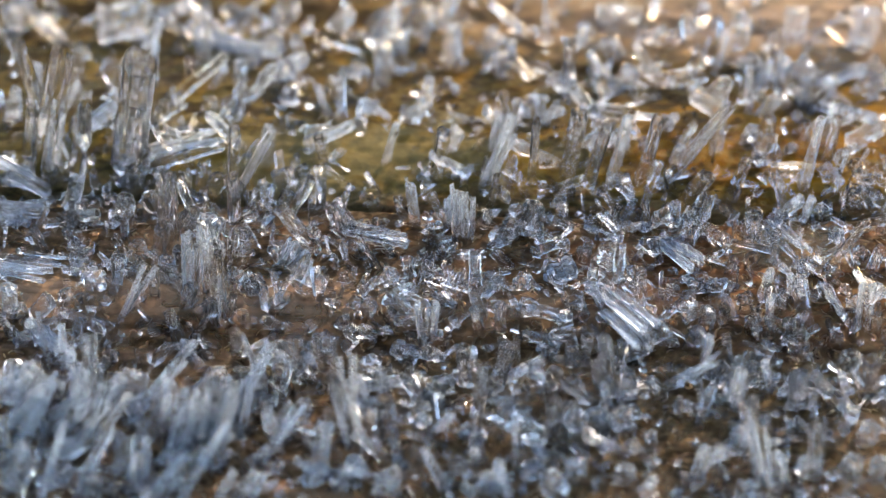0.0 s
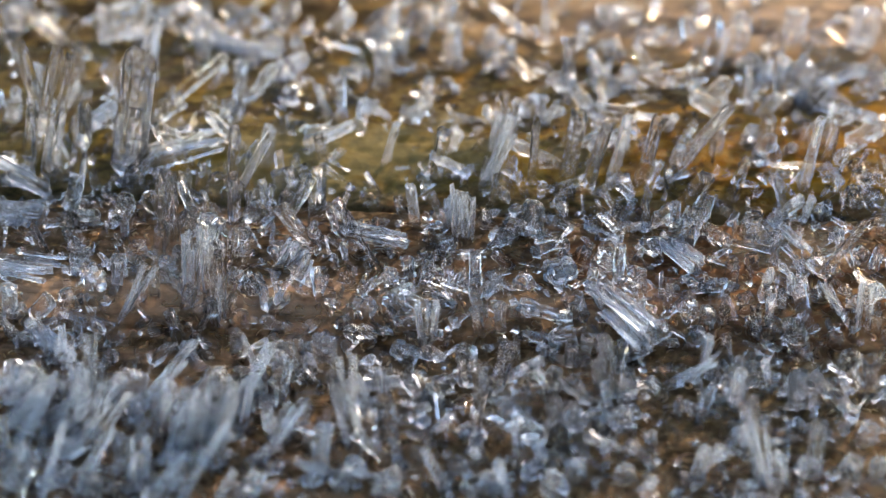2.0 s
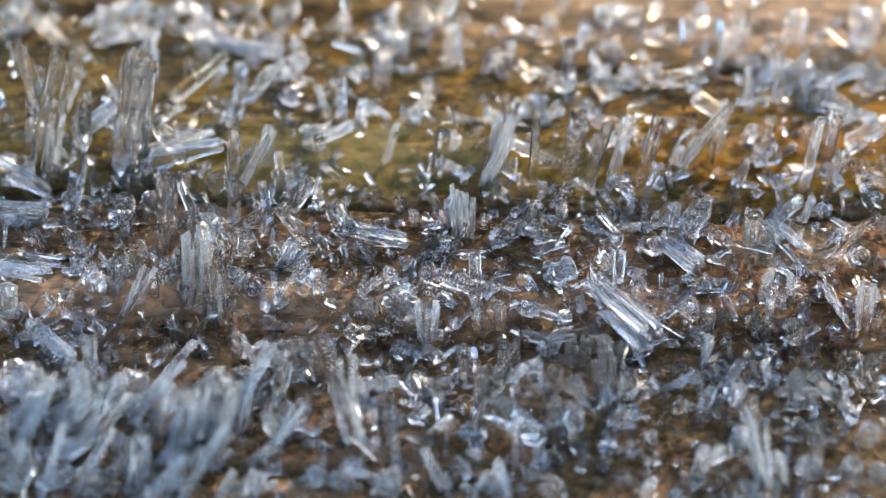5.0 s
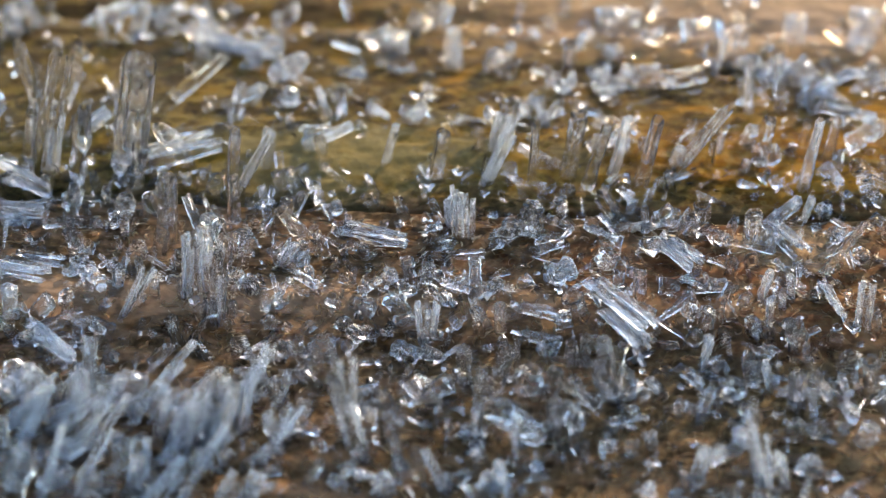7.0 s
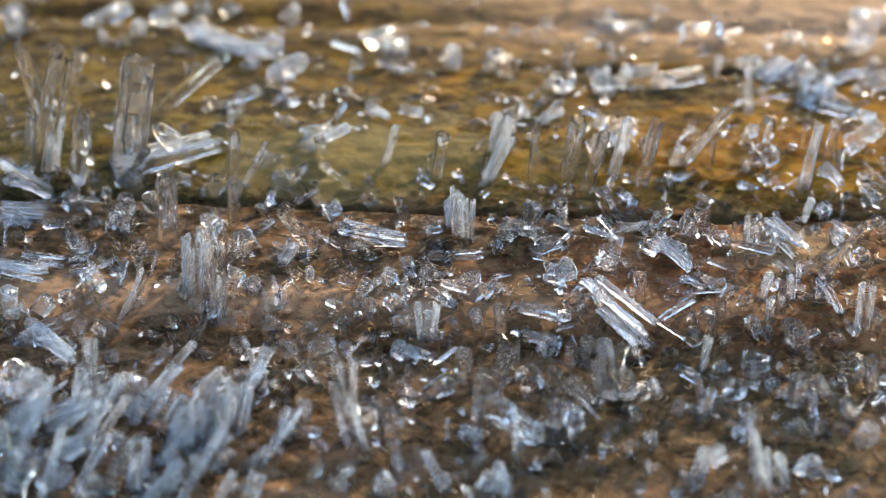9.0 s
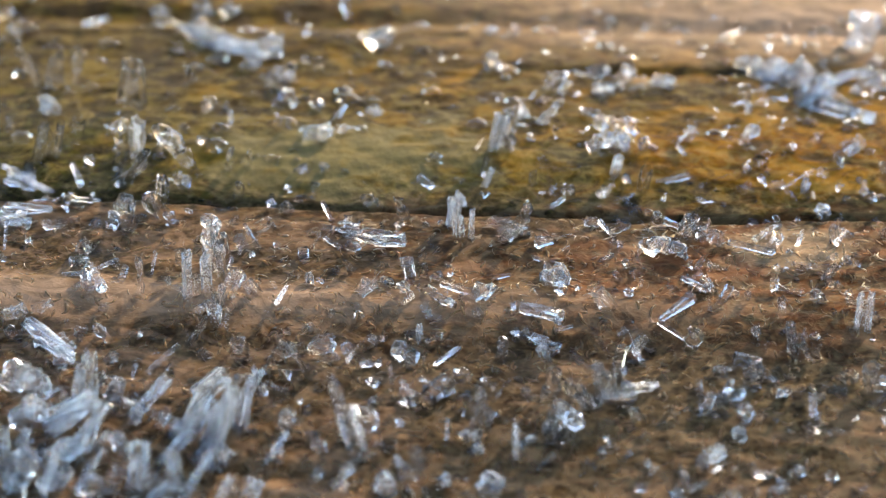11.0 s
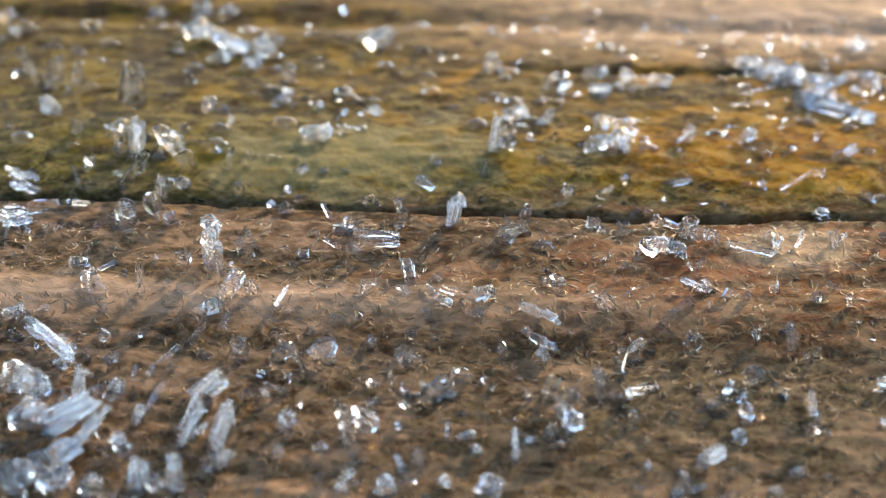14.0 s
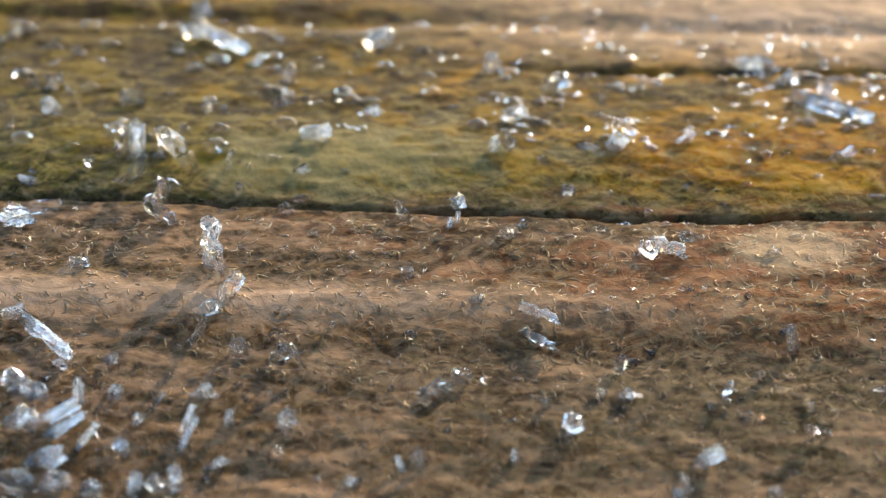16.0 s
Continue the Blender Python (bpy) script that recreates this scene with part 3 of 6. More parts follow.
crystal(7.31, 14.76, -45, 7, 2.24, 0.77, "chunk", 9.3, 11.7, 0.85, -0.24)
crystal(8.84, 15.22, -0, 11, 1.81, 0.77, "column", 8.6, 11.3, 0.85, -0.23)
crystal(10.55, 13.96, -0, 13, 2.22, 0.96, "column", 8.9, 12.1, 0.85, -0.28)
crystal(8.35, 16.72, -143, 77, 0.95, 0.55, "chunk", 8.7, 11.5, 0.85, 0.15)
crystal(8.39, 21.00, -84, 82, 1.15, 0.71, "chunk", 9.1, 13.1, 0.85, 0.16)
crystal(10.83, 21.54, -45, 79, 0.77, 0.71, "chunk", 8.2, 11.6, 0.85, 0.15)
crystal(11.07, 6.34, -14, 62, 4.64, 1.00, "sheaf", 9.1, 11.2, 0.1, 0.01)
crystal(14.58, 11.11, -123, 81, 3.31, 0.49, "column", 9.0, 12.2, 0.85, 0.17)
crystal(14.68, 6.35, -44, 80, 3.09, 0.79, "column", 8.9, 12.0, 0.1, 0.15)
crystal(14.49, 6.36, -3, 25, 1.27, 1.05, "chunk", 8.3, 11.6, 0.85, -0.25)
crystal(16.53, 4.45, -44, 80, 4.68, 0.63, "column", 8.4, 12.1, 0.1, 0.16)
crystal(17.70, 6.06, -54, 81, 3.43, 0.53, "column", 8.5, 11.6, 0.1, 0.17)
crystal(18.96, 7.78, -6, 40, 1.95, 1.06, "chunk", 9.3, 12.1, 0.85, -0.15)
crystal(16.84, 7.73, -55, 81, 1.64, 0.48, "column", 9.3, 11.6, 0.1, 0.17)
crystal(12.39, 6.33, -53, 81, 1.81, 0.58, "column", 8.7, 11.9, 0.1, 0.17)
crystal(10.81, 6.34, -37, 79, 1.28, 0.74, "column", 8.7, 11.4, 0.85, 0.14)
crystal(10.59, 9.52, -18, 67, 0.98, 0.80, "column", 3.5, 6.7, 0.85, 0.08)
crystal(20.15, 18.33, -41, 78, 2.29, 0.67, "column", 8.6, 12.3, 0.1, 0.15)
crystal(19.98, 18.02, -3, 22, 1.02, 0.73, "chunk", 10.0, 12.8, 0.85, -0.16)
crystal(15.88, 20.52, -59, 81, 0.96, 0.51, "column", 3.7, 7.3, 0.1, 0.17)
crystal(-18.25, 4.53, -175, 38, 2.63, 1.44, "sheaf", 9.1, 12.3, 0.1, -0.28)
crystal(-18.30, 2.27, -177, 7, 1.92, 1.03, "sheaf", 9.8, 13.0, 0.1, -0.33)
crystal(-20.38, 5.01, -3, 26, 1.66, 1.05, "column", 8.6, 12.0, 0.1, -0.24)
crystal(-18.03, 5.08, -137, 80, 1.27, 0.92, "column", 9.1, 11.9, 0.1, 0.14)
crystal(-16.81, 3.10, -90, 83, 1.79, 0.73, "column", 8.9, 12.0, 0.1, 0.17)
crystal(-16.24, 2.41, -113, 83, 1.07, 0.57, "chunk", 8.6, 11.9, 0.1, 0.17)
crystal(-15.90, 4.56, -133, 81, 1.45, 0.63, "column", 8.5, 11.6, 0.1, 0.16)
crystal(-15.29, 3.40, -134, 81, 1.44, 0.67, "chunk", 9.0, 11.9, 0.1, 0.16)
crystal(-14.07, 4.44, -125, 82, 1.80, 0.91, "column", 8.5, 12.2, 0.1, 0.15)
crystal(-14.39, 1.78, -125, 82, 1.79, 0.72, "column", 8.9, 11.8, 0.1, 0.16)
crystal(-13.78, 2.23, -83, 83, 1.14, 0.88, "chunk", 9.0, 12.7, 0.85, 0.16)
crystal(-12.43, 0.48, -72, 83, 4.59, 0.97, "column", 8.5, 11.9, 0.1, 0.16)
crystal(-11.45, 4.36, -164, 67, 1.55, 0.52, "column", 3.7, 7.9, 0.1, 0.11)
crystal(-10.66, 4.11, -32, 77, 1.83, 0.83, "chunk", 8.9, 12.0, 0.1, 0.13)
crystal(-16.88, 0.86, -80, 83, 1.42, 0.72, "column", 8.6, 11.8, 0.1, 0.17)
crystal(-16.39, -0.46, -156, 75, 1.64, 0.81, "chunk", 9.0, 12.1, 0.1, 0.12)
crystal(-15.77, -0.24, -175, 40, 1.10, 0.82, "chunk", 9.4, 13.0, 0.1, -0.09)
crystal(-17.80, -0.39, -158, 73, 1.84, 0.76, "column", 4.7, 8.7, 0.1, 0.11)
crystal(-18.77, -0.84, -28, 9, 2.31, 0.66, "sheaf", 9.3, 12.2, 0.1, -0.20)
crystal(-16.87, -0.81, -3, 24, 1.29, 0.46, "column", 8.8, 11.7, 0.1, -0.06)
crystal(-16.63, -2.07, 0, 8, 1.21, 0.40, "column", 9.2, 13.0, 0.1, -0.11)
crystal(-13.70, -0.64, -96, 84, 1.06, 0.86, "chunk", 9.2, 11.6, 0.1, 0.17)
crystal(-14.61, -2.12, -14, 66, 0.77, 0.66, "chunk", 4.2, 8.3, 0.1, 0.09)
crystal(-14.18, -4.77, -13, 65, 3.44, 0.85, "sheaf", 9.0, 11.2, 0.1, 0.05)
crystal(-10.88, -3.44, -80, 84, 4.18, 1.50, "sheaf", 9.8, 12.7, 0.1, 0.14)
crystal(-9.92, -5.22, -55, 83, 4.00, 0.85, "sheaf", 9.7, 12.5, 0.1, 0.16)
crystal(-9.87, -1.15, -110, 83, 3.00, 1.01, "chunk", 9.6, 12.9, 0.1, 0.16)
crystal(-11.37, -3.62, -137, 81, 1.23, 0.85, "chunk", 8.9, 11.9, 0.1, 0.15)
crystal(-10.43, -5.08, -26, 77, 1.60, 0.85, "column", 8.2, 11.2, 0.1, 0.13)
crystal(-19.82, -1.76, -25, 9, 2.69, 1.14, "sheaf", 8.7, 11.8, 0.85, -0.36)
crystal(-19.04, -4.73, -76, 84, 2.10, 0.87, "column", 8.4, 11.9, 0.85, 0.17)
crystal(-18.04, -4.79, -7, 51, 1.34, 0.75, "column", 8.9, 11.1, 0.1, -0.01)
crystal(-16.57, -4.45, -98, 84, 1.40, 0.90, "chunk", 8.7, 11.3, 0.1, 0.17)
crystal(-15.83, -4.26, -155, 77, 0.90, 0.65, "chunk", 2.6, 5.8, 0.1, 0.14)
crystal(-17.98, -5.63, -2, 22, 1.38, 0.74, "column", 8.5, 11.2, 0.1, -0.17)
crystal(-14.50, -5.67, -177, 29, 1.09, 0.70, "column", 8.4, 11.0, 0.1, -0.12)
crystal(-12.15, -5.40, -10, 59, 0.81, 0.75, "chunk", 8.7, 11.5, 0.1, 0.04)
crystal(-12.24, -1.69, -150, 78, 1.08, 0.76, "chunk", 4.0, 7.9, 0.1, 0.14)
crystal(-9.51, 2.05, -82, 83, 3.20, 0.88, "column", 8.5, 12.2, 0.1, 0.16)
crystal(-8.58, 4.38, -11, 59, 0.83, 0.78, "column", 2.5, 6.1, 0.1, 0.03)
crystal(-8.22, 1.98, -166, 65, 1.17, 1.03, "chunk", 3.2, 6.8, 0.1, 0.03)
crystal(-7.28, 4.41, -150, 76, 1.65, 0.68, "column", 8.3, 12.1, 0.1, 0.14)
crystal(-6.35, 3.87, -160, 70, 2.27, 0.83, "column", 8.6, 11.0, 0.1, 0.09)
crystal(-5.70, -0.27, -168, 60, 3.23, 0.76, "column", 8.9, 11.1, 0.1, 0.04)
crystal(-9.23, -1.14, -36, 79, 2.32, 0.96, "column", 8.8, 11.4, 0.1, 0.13)
crystal(-7.34, -1.01, -14, 66, 1.73, 0.86, "sheaf", 8.8, 12.2, 0.1, 0.06)
crystal(-6.02, -2.42, -36, 80, 1.07, 0.60, "chunk", 9.8, 12.5, 0.1, 0.16)
crystal(-6.11, -3.69, -170, 59, 1.42, 0.45, "column", 9.1, 11.8, 0.1, 0.09)
crystal(-5.41, 2.87, -3, 24, 0.86, 0.78, "chunk", 8.6, 11.2, 0.85, -0.16)
crystal(-4.47, 1.30, -30, 9, 3.61, 0.87, "sheaf", 9.6, 12.7, 0.1, -0.27)
crystal(-3.66, -0.58, -34, 79, 0.90, 0.66, "chunk", 9.3, 12.3, 0.1, 0.15)
crystal(-0.49, 1.13, -148, 78, 0.72, 0.62, "chunk", 8.9, 11.5, 0.1, 0.15)
crystal(-0.56, -0.77, -7, 7, 2.52, 0.71, "column", 9.2, 11.0, 0.1, -0.22)
crystal(-1.26, 2.04, -128, 82, 2.68, 0.57, "column", 2.8, 6.6, 0.1, 0.17)
crystal(-4.15, 4.61, -172, 48, 1.92, 0.52, "column", 8.9, 11.2, 0.1, 0.03)
crystal(-8.37, -3.38, -122, 83, 1.23, 0.80, "chunk", 8.9, 12.2, 0.1, 0.16)
crystal(-7.71, -4.42, -7, 48, 1.17, 0.80, "column", 8.6, 11.6, 0.1, -0.04)
crystal(-8.80, -5.38, -129, 83, 1.05, 0.89, "chunk", 8.4, 11.4, 0.1, 0.16)
crystal(-7.05, -5.56, -175, 39, 1.10, 0.65, "chunk", 9.3, 11.5, 0.1, -0.05)
crystal(-4.59, -4.35, -177, 29, 0.71, 0.55, "column", 9.3, 12.2, 0.1, -0.07)
crystal(-4.00, -2.89, -163, 70, 1.11, 0.75, "chunk", 8.9, 11.3, 0.1, 0.10)
crystal(-3.85, -3.71, -6, 47, 1.67, 0.30, "column", 10.0, 12.6, 0.1, 0.07)
crystal(-2.62, -2.49, -13, 66, 0.96, 0.76, "chunk", 9.4, 12.4, 0.1, 0.07)
crystal(-3.59, -4.83, -10, 59, 1.01, 1.00, "chunk", 9.3, 11.6, 0.1, -0.01)
crystal(-1.72, -4.71, -170, 59, 1.21, 0.95, "chunk", 8.5, 11.6, 0.1, 0.00)
crystal(-2.09, -5.51, -2, 22, 0.94, 0.84, "column", 8.3, 11.8, 0.1, -0.20)
crystal(-1.62, -1.96, -6, 43, 0.52, 0.66, "chunk", 8.7, 11.4, 0.1, -0.03)
crystal(-0.98, -2.99, -24, 75, 1.62, 0.65, "column", 9.1, 12.1, 0.1, 0.13)
crystal(-0.72, -6.17, -88, 84, 2.61, 0.89, "sheaf", 9.0, 12.6, 0.1, 0.17)
crystal(-0.85, -3.27, -49, 8, 1.74, 0.20, "column", 9.3, 13.1, 0.85, -0.04)
crystal(-4.32, -5.56, -141, 81, 0.88, 0.74, "chunk", 9.1, 11.3, 0.1, 0.16)
crystal(-5.47, 0.45, -171, 55, 0.87, 0.77, "chunk", 8.5, 11.2, 0.1, 0.01)
crystal(-5.61, -3.48, -15, 68, 1.13, 0.60, "column", 5.0, 8.4, 0.1, 0.11)
crystal(0.92, 0.90, -92, 83, 3.36, 1.02, "sheaf", 9.6, 12.6, 0.85, 0.16)
crystal(0.28, 2.01, -125, 82, 1.61, 0.52, "column", 8.9, 11.8, 0.85, 0.17)
crystal(2.10, 3.24, -39, 79, 2.53, 0.47, "column", 4.4, 7.5, 0.1, 0.17)
crystal(3.62, 1.33, -15, 67, 1.93, 0.72, "column", 9.0, 11.4, 0.1, 0.08)
crystal(1.70, 1.49, -18, 70, 1.13, 0.77, "column", 3.8, 7.3, 0.1, 0.09)
crystal(2.85, 1.57, -34, 9, 2.01, 0.82, "column", 9.3, 12.6, 0.1, -0.25)
crystal(3.97, -0.45, -3, 25, 1.67, 0.56, "column", 8.7, 11.5, 0.1, -0.09)
crystal(4.80, 2.31, -48, 8, 1.50, 0.57, "chunk", 9.0, 11.8, 0.1, -0.17)
crystal(5.57, 2.27, -148, 78, 1.63, 0.72, "hollow", 8.2, 11.3, 0.1, 0.14)
crystal(5.11, 4.34, -3, 25, 1.70, 0.68, "column", 3.6, 8.0, 0.1, -0.13)
crystal(8.31, 2.61, -166, 64, 2.58, 0.41, "column", 9.2, 11.7, 0.85, 0.12)
crystal(7.34, 4.78, -8, 50, 1.17, 0.31, "column", 8.2, 12.0, 0.85, 0.08)
crystal(7.77, 2.25, -166, 64, 1.97, 0.36, "column", 8.7, 11.7, 0.1, 0.13)
crystal(6.58, 1.38, -39, 9, 1.94, 0.77, "sheaf", 9.0, 11.8, 0.1, -0.24)
crystal(8.12, 1.42, -0, 14, 1.31, 0.57, "column", 8.7, 12.2, 0.85, -0.14)
crystal(9.43, 1.88, -8, 52, 1.58, 0.57, "column", 8.6, 11.5, 0.1, 0.03)
crystal(2.40, 0.15, -19, 71, 0.49, 0.46, "chunk", 9.1, 11.3, 0.85, 0.14)
crystal(3.07, -1.36, -172, 54, 1.31, 0.61, "column", 3.2, 7.5, 0.1, 0.03)
crystal(3.29, -2.95, -32, 79, 0.71, 0.70, "chunk", 2.7, 6.9, 0.1, 0.15)
crystal(4.82, -2.40, -4, 35, 1.22, 1.26, "chunk", 9.7, 12.5, 0.1, -0.25)
crystal(6.00, -4.90, -161, 73, 1.46, 1.00, "hollow", 8.5, 12.0, 0.1, 0.09)
crystal(6.99, -1.58, -18, 71, 1.48, 1.01, "hollow", 9.2, 11.2, 0.1, 0.07)
crystal(6.69, -2.87, -62, 8, 5.00, 1.16, "sheaf", 8.7, 11.7, 0.85, -0.37)
crystal(7.24, -4.91, -66, 8, 3.66, 1.09, "sheaf", 8.7, 11.4, 0.85, -0.35)
crystal(8.69, -4.10, -92, 84, 2.09, 0.65, "column", 8.4, 11.8, 0.1, 0.18)
crystal(0.40, -3.17, -7, 49, 1.15, 0.65, "column", 9.1, 11.1, 0.1, 0.00)
crystal(2.28, -3.55, -61, 83, 1.12, 0.90, "chunk", 8.5, 12.1, 0.1, 0.16)
crystal(2.50, -5.79, -96, 84, 2.09, 0.60, "column", 9.1, 11.9, 0.1, 0.18)
crystal(1.64, -5.84, -146, 80, 1.76, 0.59, "column", 8.2, 11.9, 0.1, 0.16)
crystal(3.51, -4.57, -32, 10, 2.48, 0.80, "column", 10.0, 13.2, 0.1, -0.24)
crystal(3.63, -4.92, -45, 82, 1.05, 0.90, "chunk", 4.3, 7.3, 0.1, 0.15)
crystal(0.52, -4.29, -173, 48, 0.94, 0.60, "column", 9.1, 11.3, 0.1, 0.01)
crystal(0.77, -5.81, -165, 70, 1.11, 0.64, "column", 8.9, 12.2, 0.1, 0.11)
crystal(9.81, -0.76, -156, 75, 1.28, 0.56, "column", 4.3, 7.5, 0.1, 0.14)
crystal(9.04, 5.06, -40, 79, 0.73, 0.63, "chunk", 8.5, 12.2, 0.85, 0.16)
crystal(11.83, 1.18, -114, 83, 2.03, 0.82, "hollow", 9.1, 12.7, 0.1, 0.16)
crystal(11.84, 1.31, -52, 8, 1.73, 0.72, "column", 8.7, 11.2, 0.1, -0.22)
crystal(13.19, 0.40, -117, 83, 1.60, 0.31, "column", 8.9, 11.1, 0.1, 0.18)
crystal(13.89, 0.24, -82, 83, 2.30, 0.92, "hollow", 8.3, 11.5, 0.1, 0.16)
crystal(13.83, -1.41, -119, 83, 1.06, 0.71, "chunk", 8.3, 11.1, 0.1, 0.17)
crystal(14.84, 1.88, -65, 7, 3.37, 1.03, "sheaf", 8.8, 12.0, 0.85, -0.33)
crystal(15.64, 2.32, -148, 77, 3.26, 0.62, "column", 4.7, 7.9, 0.1, 0.15)
crystal(16.43, 2.40, -24, 74, 2.03, 0.67, "sheaf", 8.7, 11.4, 0.1, 0.13)
crystal(17.50, 2.83, -69, 83, 1.08, 0.78, "chunk", 8.9, 11.6, 0.1, 0.17)
crystal(17.73, 5.85, -68, 6, 1.68, 0.58, "column", 9.2, 11.5, 0.85, -0.18)
crystal(19.57, 4.41, -150, 77, 1.10, 0.89, "chunk", 8.3, 11.9, 0.1, 0.12)
crystal(19.34, 3.29, -5, 36, 0.91, 0.88, "chunk", 8.4, 11.8, 0.85, -0.13)
crystal(16.82, -2.01, -13, 63, 4.11, 0.56, "column", 8.8, 12.2, 0.1, 0.09)
crystal(18.05, 0.42, -163, 69, 0.95, 0.66, "chunk", 8.8, 11.8, 0.1, 0.10)
crystal(19.68, 1.38, -154, 76, 0.91, 0.72, "chunk", 8.5, 11.7, 0.1, 0.13)
crystal(18.93, -1.14, -161, 71, 1.11, 0.86, "chunk", 8.5, 12.0, 0.1, 0.09)
crystal(10.10, 0.01, -61, 7, 2.89, 1.28, "sheaf", 8.8, 11.2, 0.85, -0.42)
crystal(10.49, -2.41, -9, 7, 2.28, 0.30, "column", 9.2, 12.4, 0.85, -0.08)
crystal(10.44, -3.30, -3, 7, 2.01, 0.25, "column", 9.7, 12.2, 0.1, -0.06)
crystal(10.36, 0.01, -168, 62, 1.20, 0.56, "column", 9.0, 11.9, 0.1, 0.08)
crystal(14.05, -3.71, -28, 77, 1.96, 0.60, "column", 8.3, 11.9, 0.85, 0.15)
crystal(13.35, -4.64, -120, 83, 1.22, 0.75, "chunk", 9.1, 12.1, 0.1, 0.17)
crystal(14.30, -5.34, -86, 84, 1.74, 0.55, "column", 8.9, 11.3, 0.1, 0.18)
crystal(14.94, -5.00, -123, 83, 1.75, 0.70, "column", 9.9, 12.6, 0.1, 0.17)
crystal(15.41, -3.79, -123, 83, 1.75, 0.40, "column", 8.6, 12.0, 0.1, 0.18)
crystal(16.89, -2.78, -76, 7, 2.69, 0.70, "sheaf", 8.2, 11.9, 0.85, -0.22)
crystal(17.71, -3.29, -46, 82, 0.71, 0.65, "chunk", 2.6, 5.9, 0.1, 0.17)
crystal(18.37, -5.75, -94, 84, 3.30, 0.74, "sheaf", 10.0, 12.8, 0.1, 0.17)
crystal(18.96, -5.99, -88, 84, 1.39, 0.59, "column", 8.4, 11.2, 0.1, 0.18)
crystal(11.42, -5.91, -43, 82, 1.58, 0.84, "column", 9.3, 11.9, 0.1, 0.16)
crystal(12.20, -5.26, -71, 84, 1.40, 0.45, "column", 9.1, 11.2, 0.1, 0.18)
crystal(10.95, -5.38, -116, 84, 1.05, 0.60, "chunk", 8.9, 11.5, 0.1, 0.18)
crystal(13.52, -5.95, -60, 83, 1.05, 0.84, "chunk", 8.5, 11.4, 0.1, 0.17)
crystal(15.26, -5.89, -152, 78, 1.06, 0.69, "chunk", 8.9, 11.5, 0.1, 0.15)
crystal(10.58, 4.33, -152, 76, 1.47, 0.63, "column", 8.6, 11.2, 0.1, 0.14)
crystal(-17.95, -5.88, -51, 8, 3.18, 0.74, "column", 9.8, 12.8, 0.85, -0.23)
crystal(-18.66, -6.31, -7, 51, 0.89, 0.87, "chunk", 9.1, 11.6, 0.1, -0.03)
crystal(-14.79, -6.74, -161, 73, 1.09, 0.74, "chunk", 9.1, 11.7, 0.1, 0.12)
crystal(-14.37, -7.51, -162, 73, 0.72, 0.74, "chunk", 8.9, 11.7, 0.1, 0.12)
crystal(-11.87, -8.06, -8, 55, 2.10, 0.39, "column", 9.0, 11.5, 0.85, 0.09)
crystal(-12.63, -7.63, -7, 52, 1.31, 0.74, "column", 8.3, 11.0, 0.1, 0.00)
crystal(-18.19, -11.44, -8, 55, 2.90, 1.45, "sheaf", 8.4, 11.1, 0.85, -0.12)
crystal(-15.68, -11.12, -30, 80, 2.78, 1.09, "sheaf", 9.2, 11.6, 0.85, 0.13)
crystal(-14.76, -10.48, -7, 55, 2.10, 0.97, "column", 9.0, 11.0, 0.85, -0.03)
crystal(-14.74, -12.44, -9, 61, 3.32, 0.58, "column", 8.7, 12.2, 0.85, 0.07)
crystal(-13.40, -10.95, -6, 48, 1.16, 0.73, "column", 8.9, 11.6, 0.85, -0.02)
crystal(-12.22, -10.43, -17, 73, 1.08, 0.73, "column", 8.7, 11.1, 0.1, 0.12)
crystal(-10.63, -13.05, -27, 79, 3.80, 0.96, "sheaf", 8.4, 11.2, 0.85, 0.13)
crystal(-9.94, -12.44, -24, 78, 3.13, 0.86, "column", 8.6, 11.5, 0.85, 0.13)
crystal(-11.60, -12.74, -19, 75, 2.47, 0.96, "sheaf", 9.2, 11.2, 0.85, 0.11)
crystal(-12.93, -14.56, -14, 71, 1.80, 0.95, "column", 8.5, 11.4, 0.85, 0.08)
crystal(-7.66, -9.15, -162, 73, 3.05, 0.98, "sheaf", 9.2, 12.3, 0.1, 0.09)
crystal(-4.06, -12.39, -102, 84, 6.11, 0.82, "sheaf", 9.2, 12.6, 0.85, 0.17)
crystal(-3.45, -12.68, -161, 75, 3.53, 1.10, "sheaf", 9.0, 13.1, 0.85, 0.09)
crystal(-2.25, -12.71, -127, 84, 3.08, 0.96, "column", 8.6, 12.2, 0.85, 0.16)
crystal(-6.95, -8.43, -147, 80, 1.40, 0.83, "chunk", 4.2, 8.2, 0.85, 0.15)
crystal(-5.47, -9.07, -172, 56, 1.25, 0.73, "column", 8.7, 12.2, 0.1, 0.02)
crystal(-2.05, -9.56, -13, 68, 1.86, 0.34, "column", 8.3, 11.9, 0.85, 0.14)
crystal(-1.95, -6.68, -38, 9, 1.90, 0.79, "column", 8.5, 11.9, 0.1, -0.24)
crystal(0.14, -15.23, -167, 70, 2.87, 0.71, "column", 9.0, 11.2, 0.85, 0.11)
crystal(-8.94, -10.44, -13, 68, 1.11, 0.97, "chunk", 8.4, 11.0, 0.1, 0.06)
crystal(-7.34, -11.13, -148, 81, 1.39, 0.97, "chunk", 3.1, 6.2, 0.1, 0.14)
crystal(-6.14, -11.09, -13, 69, 1.10, 0.82, "column", 8.6, 12.3, 0.1, 0.08)
crystal(-6.59, -12.08, -135, 83, 1.03, 0.72, "chunk", 8.6, 11.4, 0.1, 0.17)
crystal(-8.45, -13.86, -6, 50, 1.77, 0.57, "column", 8.7, 11.4, 0.85, 0.03)
